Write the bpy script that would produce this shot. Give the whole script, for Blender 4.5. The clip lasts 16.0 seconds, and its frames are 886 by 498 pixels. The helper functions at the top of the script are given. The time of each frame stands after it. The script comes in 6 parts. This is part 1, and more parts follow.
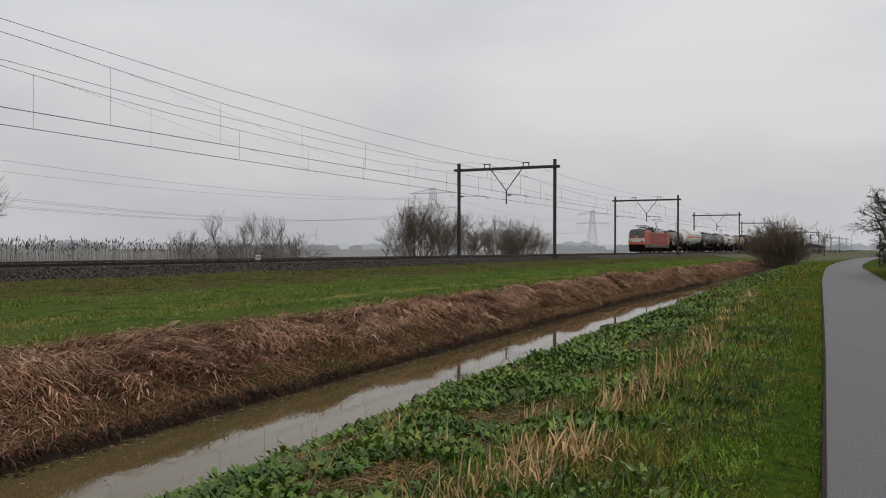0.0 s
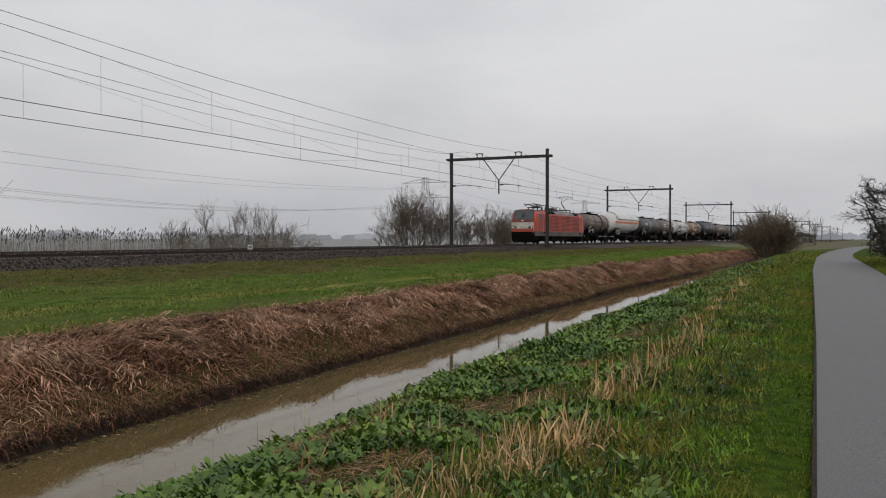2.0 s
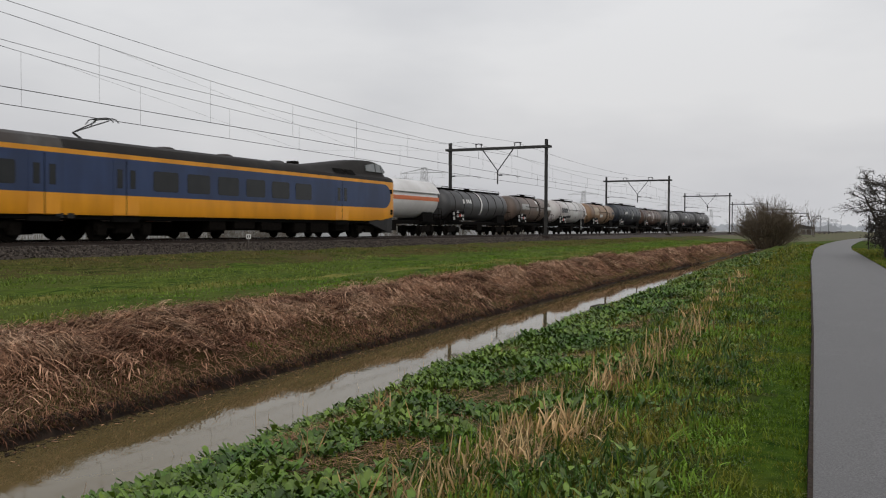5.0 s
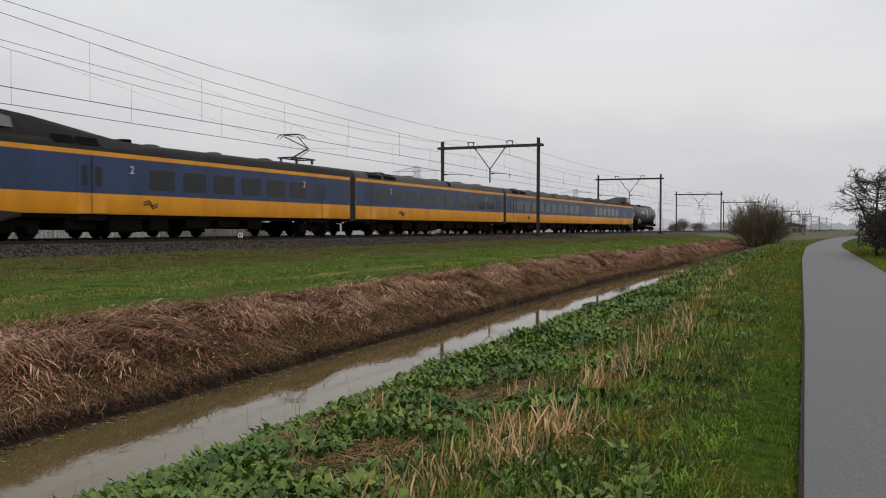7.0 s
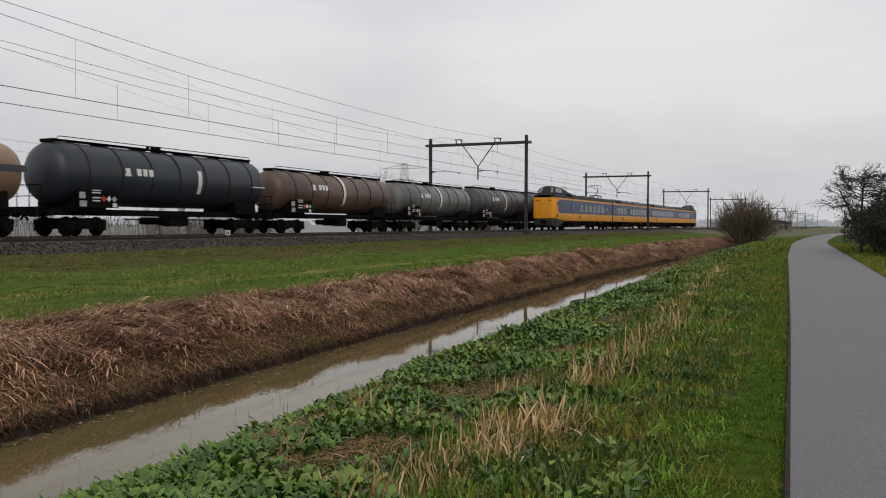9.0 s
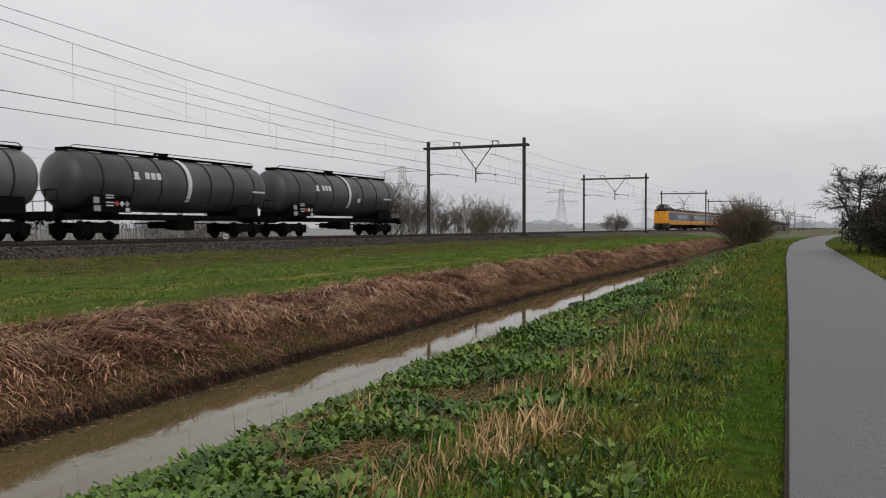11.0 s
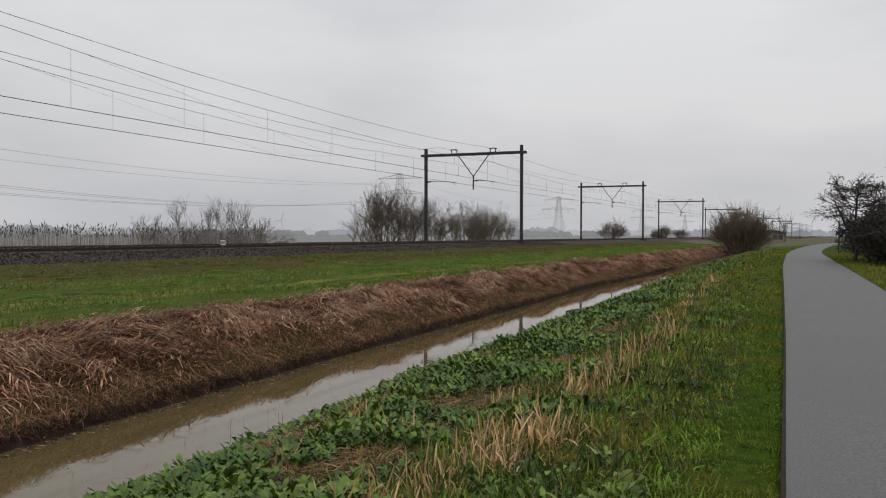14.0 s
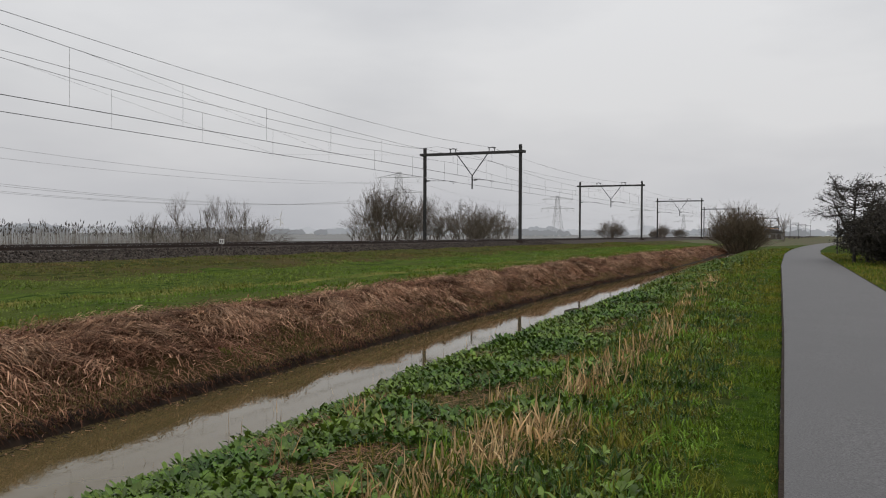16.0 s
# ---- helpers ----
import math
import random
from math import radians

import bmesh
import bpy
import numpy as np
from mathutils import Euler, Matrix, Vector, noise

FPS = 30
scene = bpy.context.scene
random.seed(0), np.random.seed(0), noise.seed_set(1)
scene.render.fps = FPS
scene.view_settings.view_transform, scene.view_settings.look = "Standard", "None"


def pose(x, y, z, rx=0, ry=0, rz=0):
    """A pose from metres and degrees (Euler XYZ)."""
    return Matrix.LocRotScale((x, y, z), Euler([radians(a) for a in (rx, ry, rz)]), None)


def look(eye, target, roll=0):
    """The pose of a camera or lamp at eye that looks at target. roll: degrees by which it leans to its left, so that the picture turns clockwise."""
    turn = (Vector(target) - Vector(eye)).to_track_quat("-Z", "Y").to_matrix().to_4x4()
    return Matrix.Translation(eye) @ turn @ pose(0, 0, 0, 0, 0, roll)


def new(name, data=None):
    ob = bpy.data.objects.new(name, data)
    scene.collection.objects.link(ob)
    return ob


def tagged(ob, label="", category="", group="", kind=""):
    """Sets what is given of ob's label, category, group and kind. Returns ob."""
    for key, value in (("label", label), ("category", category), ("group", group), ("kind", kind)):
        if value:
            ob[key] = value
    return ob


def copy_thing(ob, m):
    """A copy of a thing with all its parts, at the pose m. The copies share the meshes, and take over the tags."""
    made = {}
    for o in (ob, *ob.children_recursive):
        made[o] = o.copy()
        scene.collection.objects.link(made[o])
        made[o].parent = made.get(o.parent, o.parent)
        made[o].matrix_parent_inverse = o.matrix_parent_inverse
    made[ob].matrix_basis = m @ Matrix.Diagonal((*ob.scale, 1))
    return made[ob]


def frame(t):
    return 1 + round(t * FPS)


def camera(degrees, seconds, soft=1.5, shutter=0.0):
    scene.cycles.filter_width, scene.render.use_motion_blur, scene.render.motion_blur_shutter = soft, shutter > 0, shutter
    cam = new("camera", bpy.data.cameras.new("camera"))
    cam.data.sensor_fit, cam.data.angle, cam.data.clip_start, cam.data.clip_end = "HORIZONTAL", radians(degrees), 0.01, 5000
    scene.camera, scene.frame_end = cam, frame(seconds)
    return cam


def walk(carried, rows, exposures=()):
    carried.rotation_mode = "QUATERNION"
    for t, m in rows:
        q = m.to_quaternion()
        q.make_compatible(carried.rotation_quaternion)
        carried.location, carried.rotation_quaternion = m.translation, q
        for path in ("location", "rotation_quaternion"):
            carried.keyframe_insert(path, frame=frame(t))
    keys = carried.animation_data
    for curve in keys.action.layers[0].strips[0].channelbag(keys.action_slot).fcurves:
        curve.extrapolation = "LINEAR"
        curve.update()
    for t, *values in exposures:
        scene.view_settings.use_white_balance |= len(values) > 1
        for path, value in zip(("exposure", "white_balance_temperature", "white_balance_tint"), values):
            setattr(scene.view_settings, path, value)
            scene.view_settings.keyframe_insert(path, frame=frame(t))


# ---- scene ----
# x: across the railway, y: along it, z: up; z = 0 is the top of the rails
EYE = (0.0, 0.0, 0.595)
NEAR_TRACK, FAR_TRACK = -29.43, -33.53

cam = camera(55.2, 16.0, 1.1, 0.1)


def gaze(yaw, pitch, roll):
    return pose(*EYE, 90 + pitch, 0, yaw) @ pose(0, 0, 0, 0, 0, roll)


GAZE = [
    (0, 26.428, -0.008, 0.072),
    (0.5, 26.243, -0.175, 0.063),
    (1, 26.100, -0.301, -0.017),
    (1.5, 26.032, -0.506, 0.014),
    (2, 25.922, -0.709, 0.022),
    (2.5, 25.866, -0.936, 0.053),
    (3, 25.846, -1.091, 0.196),
    (3.5, 25.860, -1.221, 0.275),
    (4, 25.877, -1.302, 0.297),
    (6.5, 25.509, -1.431, 0.189),
    (7, 25.301, -1.472, 0.211),
    (7.5, 25.015, -1.519, 0.263),
    (8, 24.786, -1.584, 0.250),
    (8.5, 24.599, -1.652, 0.202),
    (9, 24.500, -1.649, 0.150),
    (11.5, 24.369, -1.342, -0.108),
    (12, 24.348, -1.185, -0.119),
    (12.5, 24.315, -1.016, -0.114),
    (13, 24.311, -0.958, -0.051),
    (13.5, 24.260, -0.954, 0.020),
    (14, 24.194, -0.981, 0.150),
    (14.5, 24.173, -1.001, 0.169),
    (15, 24.143, -1.003, 0.146),
    (15.5, 24.130, -1.046, 0.135),
    (16, 24.108, -1.039, 0.252),
]
walk(cam, [(t, gaze(a, b, c)) for t, a, b, c in GAZE], exposures=((0, -0.06), (4, 0.0), (6.5, 0.08), (9, 0.09), (11.5, 0.06), (12.5, 0.0), (16, 0.0)))

# ---- light: a bright, even overcast sky ----
world = bpy.data.worlds.new("overcast_sky")
scene.world = world
world.use_nodes = True
wn, wl = world.node_tree.nodes, world.node_tree.links
wn.clear()
w_out = wn.new("ShaderNodeOutputWorld")
w_bg = wn.new("ShaderNodeBackground")
w_sky = wn.new("ShaderNodeTexSky")
w_sky.sky_type = "NISHITA"
w_sky.sun_disc = False
w_sky.sun_elevation = radians(24)
w_sky.sun_rotation = radians(150)
w_sky.air_density, w_sky.dust_density = 2.0, 6.0
w_dim = wn.new("ShaderNodeMix")
w_dim.data_type = "RGBA"
w_dim.blend_type = "MULTIPLY"
w_dim.inputs[0].default_value = 1.0
w_dim.inputs[7].default_value = (0.07, 0.07, 0.07, 1)
w_co = wn.new("ShaderNodeTexCoord")
w_map = wn.new("ShaderNodeMapping")
w_map.inputs["Scale"].default_value = (1.0, 1.0, 3.2)
w_noise = wn.new("ShaderNodeTexNoise")
w_noise.inputs["Scale"].default_value = 1.7
w_noise.inputs["Detail"].default_value = 5.0
w_noise.inputs["Roughness"].default_value = 0.5
w_ramp = wn.new("ShaderNodeValToRGB")
w_ramp.color_ramp.elements[0].position, w_ramp.color_ramp.elements[0].color = 0.3, (0.565, 0.575, 0.615, 1)
w_ramp.color_ramp.elements[1].position, w_ramp.color_ramp.elements[1].color = 0.66, (0.82, 0.82, 0.84, 1)
w_mix = wn.new("ShaderNodeMix")
w_mix.data_type = "RGBA"
w_mix.inputs[0].default_value = 0.9
wl.new(w_co.outputs["Generated"], w_map.inputs["Vector"])
wl.new(w_map.outputs["Vector"], w_noise.inputs["Vector"])
wl.new(w_noise.outputs["Fac"], w_ramp.inputs["Fac"])
wl.new(w_sky.outputs["Color"], w_dim.inputs[6])
wl.new(w_dim.outputs[2], w_mix.inputs[6])
wl.new(w_ramp.outputs["Color"], w_mix.inputs[7])
w_sep = wn.new("ShaderNodeSeparateXYZ")
w_low = wn.new("ShaderNodeMapRange")
w_low.inputs[1].default_value, w_low.inputs[2].default_value = 0.0, 0.3
w_low.inputs[3].default_value, w_low.inputs[4].default_value = 0.86, 1.0
w_fade = wn.new("ShaderNodeMix")
w_fade.data_type = "RGBA"
w_fade.blend_type = "MULTIPLY"
w_fade.inputs[0].default_value = 1.0
wl.new(w_co.outputs["Generated"], w_sep.inputs[0])
wl.new(w_sep.outputs["Z"], w_low.inputs[0])
wl.new(w_mix.outputs[2], w_fade.inputs[6])
wl.new(w_low.outputs[0], w_fade.inputs[7])
wl.new(w_fade.outputs[2], w_bg.inputs["Color"])
w_bg.inputs["Strength"].default_value = 1.0
wl.new(w_bg.outputs["Background"], w_out.inputs["Surface"])

sun = new("sun", bpy.data.lights.new("sun", "SUN"))
sun.data.energy = 0.6
sun.data.angle = radians(30)
sun.data.color = (1.0, 0.97, 0.93)
sun.matrix_world = look((60, -80, 90), (0, 0, 0))

# ---- materials ----
def mat(name, a, b, scale=4.0, rough=0.8, metal=0.0, bump=0.0, fine=12.0, c=None, big=0.15, spread=0.25, random_tint=0.0, island=0.0, spec=0.5, stretch=(1, 1, 1)):
    """A surface whose colour wanders between a and b at a fine and a coarse scale (per metre)."""
    m = bpy.data.materials.new(name)
    m.use_nodes = True
    n, l = m.node_tree.nodes, m.node_tree.links
    p = n["Principled BSDF"]
    p.inputs["Roughness"].default_value, p.inputs["Metallic"].default_value = rough, metal
    p.inputs["Specular IOR Level"].default_value = spec
    co = n.new("ShaderNodeTexCoord")
    mp = n.new("ShaderNodeMapping")
    mp.inputs["Scale"].default_value = stretch
    l.new(co.outputs["Object"], mp.inputs["Vector"])
    t1, t2 = n.new("ShaderNodeTexNoise"), n.new("ShaderNodeTexNoise")
    t1.inputs["Scale"].default_value, t1.inputs["Detail"].default_value = scale, 8.0
    t2.inputs["Scale"].default_value, t2.inputs["Detail"].default_value = scale * big, 4.0
    l.new(mp.outputs["Vector"], t1.inputs["Vector"]), l.new(mp.outputs["Vector"], t2.inputs["Vector"])
    r1 = n.new("ShaderNodeValToRGB")
    r1.color_ramp.elements[0].position, r1.color_ramp.elements[1].position = 0.5 - spread, 0.5 + spread
    r1.color_ramp.elements[0].color, r1.color_ramp.elements[1].color = (*a, 1), (*b, 1)
    l.new(t1.outputs["Fac"], r1.inputs["Fac"])
    colour = r1.outputs["Color"]
    if c:
        r2 = n.new("ShaderNodeValToRGB")
        r2.color_ramp.elements[0].position, r2.color_ramp.elements[1].position = 0.42, 0.62
        l.new(t2.outputs["Fac"], r2.inputs["Fac"])
        mx = n.new("ShaderNodeMix")
        mx.data_type = "RGBA"
        l.new(r2.outputs["Color"], mx.inputs[0]), l.new(colour, mx.inputs[6])
        mx.inputs[7].default_value = (*c, 1)
        colour = mx.outputs[2]
    for amount, kind in ((random_tint, "o"), (island, "i")):
        if amount:
            src = n.new("ShaderNodeObjectInfo" if kind == "o" else "ShaderNodeNewGeometry")
            rng = n.new("ShaderNodeMapRange")
            rng.inputs[3].default_value, rng.inputs[4].default_value = 1 - amount, 1 + amount
            l.new(src.outputs["Random" if kind == "o" else "Random Per Island"], rng.inputs[0])
            hsv = n.new("ShaderNodeHueSaturation")
            l.new(rng.outputs[0], hsv.inputs["Value"]), l.new(colour, hsv.inputs["Color"])
            colour = hsv.outputs["Color"]
    l.new(colour, p.inputs["Base Color"])
    if bump:
        t3, bp = n.new("ShaderNodeTexNoise"), n.new("ShaderNodeBump")
        t3.inputs["Scale"].default_value, t3.inputs["Detail"].default_value = fine, 6.0
        bp.inputs["Strength"].default_value, bp.inputs["Distance"].default_value = bump, 0.02
        l.new(mp.outputs["Vector"], t3.inputs["Vector"])
        l.new(t3.outputs["Fac"], bp.inputs["Height"]), l.new(bp.outputs["Normal"], p.inputs["Normal"])
    return m


def glow(name, colour, strength):
    m = bpy.data.materials.new(name)
    m.use_nodes = True
    p = m.node_tree.nodes["Principled BSDF"]
    p.inputs["Base Color"].default_value = (*colour, 1)
    p.inputs["Emission Color"].default_value = (*colour, 1)
    p.inputs["Emission Strength"].default_value = strength
    return m


M_GRASS = mat("verge_soil", (0.014, 0.026, 0.005), (0.055, 0.08, 0.013), 6, 1.0, bump=0.6, fine=25, c=(0.042, 0.05, 0.013), spec=0.05)
M_FIELD = mat("field_grass", (0.016, 0.04, 0.005), (0.1, 0.145, 0.02), 4, 1.0, bump=0.9, fine=18, c=(0.075, 0.095, 0.02), big=0.12, spread=0.16, spec=0.05, stretch=(1, 0.35, 1))
M_SLOPE_TURF = mat("embankment_turf", (0.016, 0.028, 0.005), (0.105, 0.11, 0.026), 4, 1.0, bump=0.9, fine=18, c=(0.085, 0.07, 0.026), big=0.2, spread=0.16, spec=0.05, stretch=(1, 0.4, 1))
M_WORN_TURF = mat("worn_turf", (0.1, 0.11, 0.024), (0.24, 0.22, 0.06), 4, 1.0, bump=0.6, fine=18, c=(0.07, 0.115, 0.018), big=0.2, spec=0.05, stretch=(1, 0.3, 1))
M_LAWN_TURF = mat("path_turf", (0.014, 0.04, 0.003), (0.06, 0.1, 0.008), 7, 1.0, bump=0.9, fine=40, c=(0.06, 0.075, 0.01), big=0.1, spread=0.2, spec=0.05)
# far rough grass, paled by aerial haze painted into its colour
M_HAZEFIELD = mat("hazed_far_grass", (0.075, 0.09, 0.045), (0.165, 0.17, 0.105), 0.8, 1.0, bump=0.6, fine=6, c=(0.15, 0.125, 0.085), big=0.12, spec=0.05)
M_PALE = mat("pale_far_field", (0.15, 0.152, 0.145), (0.24, 0.242, 0.235), 0.3, 0.55, c=(0.15, 0.145, 0.125), spec=0.4)
# colour darkened so gaps between the straw mats look like shaded hollows
M_BANK = mat("bank_thatch", (0.014, 0.0075, 0.0045), (0.085, 0.047, 0.027), 9, 1.0, bump=1.0, fine=24, c=(0.05, 0.042, 0.014), big=0.08, spec=0.05)
M_MUD = mat("wet_mud", (0.012, 0.008, 0.006), (0.04, 0.025, 0.016), 8, 0.85, bump=0.8, fine=20, spec=0.2)
M_BALLAST = mat("ballast", (0.014, 0.012, 0.011), (0.085, 0.073, 0.064), 26, 0.95, bump=1.0, fine=40, c=(0.05, 0.041, 0.035), big=0.03, island=0.5, spec=0.1)
M_STONE = mat("loose_ballast_stone", (0.016, 0.0135, 0.012), (0.12, 0.102, 0.088), 6, 0.95, island=0.7, spec=0.1)
M_ASPHALT = mat("asphalt", (0.06, 0.058, 0.06), (0.215, 0.21, 0.208), 60, 0.63, bump=0.4, fine=140, c=(0.13, 0.127, 0.127), big=0.012)
M_STEEL = mat("mast_steel", (0.012, 0.012, 0.012), (0.035, 0.033, 0.032), 5, 0.6, bump=0.1)
M_WIRE = mat("wire_copper", (0.02, 0.02, 0.02), (0.045, 0.045, 0.043), 3, 0.5)
M_RUST = mat("rail_rust", (0.018, 0.012, 0.009), (0.045, 0.028, 0.02), 9, 0.8, bump=0.2)
M_RAILTOP = mat("rail_head", (0.35, 0.35, 0.36), (0.5, 0.5, 0.5), 9, 0.3, metal=0.9)
M_SLEEPER = mat("sleeper_concrete", (0.14, 0.125, 0.11), (0.24, 0.22, 0.2), 8, 0.9, bump=0.3)
M_BARK = mat("bark", (0.025, 0.02, 0.016), (0.075, 0.062, 0.05), 12, 0.9, bump=0.4)
M_TWIG = mat("twigs", (0.07, 0.055, 0.043), (0.17, 0.14, 0.112), 6, 0.9, island=0.35)
M_WILLOW = mat("willow_twigs", (0.06, 0.045, 0.03), (0.16, 0.125, 0.085), 6, 0.9, island=0.4)


# ---- mesh tools ----
class Form:
    """Collects vertices and faces of one mesh; faces may take one of several materials."""

    def __init__(self):
        self.v, self.f, self.m = [], [], []

    def add(self, vs, fs, mi=0):
        k = len(self.v)
        self.v.extend(tuple(p) for p in vs)
        self.f.extend(tuple(i + k for i in f) for f in fs)
        self.m.extend([mi] * len(fs))
        return self

    def box(self, x0, x1, y0, y1, z0, z1, mi=0, bevel=0.0):
        if bevel:
            b = min(bevel, (x1 - x0) / 2.01, (z1 - z0) / 2.01)
            ring = [(x0 + b, z0), (x1 - b, z0), (x1, z0 + b), (x1, z1 - b), (x1 - b, z1), (x0 + b, z1), (x0, z1 - b), (x0, z0 + b)]
            return self.prism(ring, y0, y1, mi)
        vs = [(x, y, z) for x in (x0, x1) for y in (y0, y1) for z in (z0, z1)]
        return self.add(vs, [(0, 1, 3, 2), (4, 6, 7, 5), (0, 4, 5, 1), (2, 3, 7, 6), (0, 2, 6, 4), (1, 5, 7, 3)], mi)

    def prism(self, ring, y0, y1, mi=0):
        """A closed outline in x and z, drawn from y0 to y1."""
        n = len(ring)
        vs = [(x, y, z) for y in (y0, y1) for x, z in ring]
        fs = [(i, (i + 1) % n, n + (i + 1) % n, n + i) for i in range(n)]
        return self.add(vs, fs + [tuple(range(n))[::-1], tuple(range(n, 2 * n))], mi)

    def skin(self, rings, mi=0, caps=True, closed=True):
        """Joins rings of equal length, one after the other."""
        n = len(rings[0])
        vs = [p for r in rings for p in r]
        fs = []
        for j in range(len(rings) - 1):
            for i in range(n if closed else n - 1):
                k = (i + 1) % n
                fs.append((j * n + i, j * n + k, (j + 1) * n + k, (j + 1) * n + i))
        if caps:
            fs += [tuple(range(n))[::-1], tuple(range((len(rings) - 1) * n, len(rings) * n))]
        return self.add(vs, fs, mi)

    def tube(self, points, radii, n=6, mi=0, caps=True):
        pts = [Vector(p) for p in points]
        rr = radii if isinstance(radii, (list, tuple)) else [radii] * len(pts)
        rings = []
        for i, p in enumerate(pts):
            d = (pts[min(i + 1, len(pts) - 1)] - pts[max(i - 1, 0)]).normalized()
            a = d.cross(Vector((0, 0, 1)) if abs(d.z) < 0.9 else Vector((1, 0, 0))).normalized()
            b = d.cross(a)
            rings.append([p + (a * math.cos(2 * math.pi * k / n) + b * math.sin(2 * math.pi * k / n)) * rr[i] for k in range(n)])
        return self.skin(rings, mi, caps)

    def wheel(self, x, y, z, r, width, n=24, mi=0):
        """A disc on an axle along x."""
        ring = lambda xx, q: [(xx, y + q * math.cos(2 * math.pi * k / n), z + q * math.sin(2 * math.pi * k / n)) for k in range(n)]
        return self.skin([ring(x - width / 2, r * 0.97), ring(x - width / 2 + 0.015, r), ring(x + width / 2 - 0.015, r), ring(x + width / 2, r * 0.97)], mi)


def part(name, form, materials, parent=None, label="", smooth=False):
    """Links a form as one mesh object, under its thing or part."""
    me = bpy.data.meshes.new(name)
    me.from_pydata(form.v, [], form.f)
    for m in materials if isinstance(materials, (list, tuple)) else [materials]:
        me.materials.append(m)
    if any(form.m):
        me.polygons.foreach_set("material_index", form.m)
    if smooth:
        me.polygons.foreach_set("use_smooth", [True] * len(me.polygons))
    me.update()
    ob = new(name, me)
    if parent:
        ob.parent = parent
    return tagged(ob, label)


def smooth_edges(ob, degrees=35):
    """Smooth shading that keeps the sharp edges."""
    me = ob.data
    me.polygons.foreach_set("use_smooth", [True] * len(me.polygons))
    me.set_sharp_from_angle(angle=radians(degrees))
    return ob


def thing(name, label, category, group="", at=(0, 0, 0), turn=0):
    ob = new(name)
    ob.empty_display_size = 0.2
    ob.matrix_basis = pose(*at, 0, 0, turn)
    return tagged(ob, label, category, group)


# ---- ground ----
def lerp(x, table):
    return float(np.interp(x, [p[0] for p in table], [p[1] for p in table]))


def bend(y):
    """The line leans gently towards the path far off."""
    return lerp(y, ((0, 0), (150, 0), (175, 0.15), (205, 0.75), (236, 1.8), (272, 3.2), (350, 5.1), (430, 7.5), (515, 9.9), (600, 12.2), (690, 14.9), (780, 17.3), (900, 20.6)))


def water_far(y):
    return lerp(y, ((-60, -7.4), (6, -8.35), (15, -8.85), (26, -9.3), (40, -9.85), (65, -9.95), (120, -11.0), (400, -14)))


def water_near(y):
    return lerp(y, ((-60, -5.0), (6, -5.75), (15, -6.35), (26, -6.8), (41, -7.45), (60, -8.3), (120, -10.0), (400, -13.4)))


def path_left(y):
    return lerp(y, ((-60, 1.2), (5, -0.2), (14, -0.54), (25, -1.0), (48, -1.98), (77, -2.9), (95, -3.05), (111, -2.92), (135, -2.4), (175, -0.6), (230, 5), (300, 16), (420, 40)))


def path_right(y):
    return lerp(y, ((-60, 4.2), (5, 2.5), (27, 1.66), (46, 1.05), (79, -0.08), (95, -0.15), (113, 0.2), (135, 0.75), (175, 2.3), (230, 8), (300, 19), (420, 43)))


WATER_Z = -1.87


def ground_z(x, y):
    wf, wn_ = water_far(y), water_near(y)
    pl, pr = path_left(y), path_right(y)
    wob = noise.noise((x * 0.35, y * 0.35, 0)) * 0.07 + noise.noise((x * 1.3, y * 1.3, 5)) * 0.035
    xr = x - bend(y)
    if xr < -38:
        base = lerp(xr, ((-3000, -1.0), (-48, -1.0), (-41, -0.75), (-38, -0.35)))
    elif xr < -24.6:
        base, wob = -0.6, wob * 0.3
    elif x < wf:
        crest = wf - 2.15
        base = lerp(min(xr, x) if x < crest - 2 else x, ((-24.6, -0.47), (-22.5, -0.62), (-20, -0.84), (-16, -0.93), (crest - 1.6, -0.94), (crest - 0.5, -1.0), (crest, -1.0), (crest + 0.5, -1.12), (wf - 0.85, -1.42), (wf - 0.22, -1.7), (wf - 0.08, -1.8), (wf, -1.98)))
        if crest - 0.9 < x < wf - 0.25:
            hump = noise.noise((x * 0.7, y * 0.45, 9)) * 0.27 + noise.noise((x * 1.7, y * 1.2, 3)) * 0.15 + noise.noise((x * 3.4, y * 2.6, 6)) * 0.06
            wob += hump * min(1, (x - crest + 0.9) / 0.6, (wf - 0.25 - x) / 0.5)
    elif x < wn_:
        base, wob = lerp(x, ((wf, -1.95), (wf + 0.5, -2.3), (wn_ - 0.5, -2.3), (wn_, -1.93))), 0
    elif x < pl:
        base = lerp(x, ((wn_, -1.93), (wn_ + 0.3, -1.7), (wn_ + 1.3, -1.33), (pl - 2.2, -1.1), (pl - 0.4, -1.0), (pl, -1.015)))
        wob *= min(1, max(0.15, (pl - x) / 1.5))
    elif x < pr:
        base, wob = -1.03, 0
    else:
        base = lerp(x, ((pr, -1.015), (pr + 0.6, -1.0), (pr + 3, -1.12), (pr + 6, -1.3), (3000, -1.3)))
        wob *= min(1, (x - pr) / 1.0)
    return base + wob


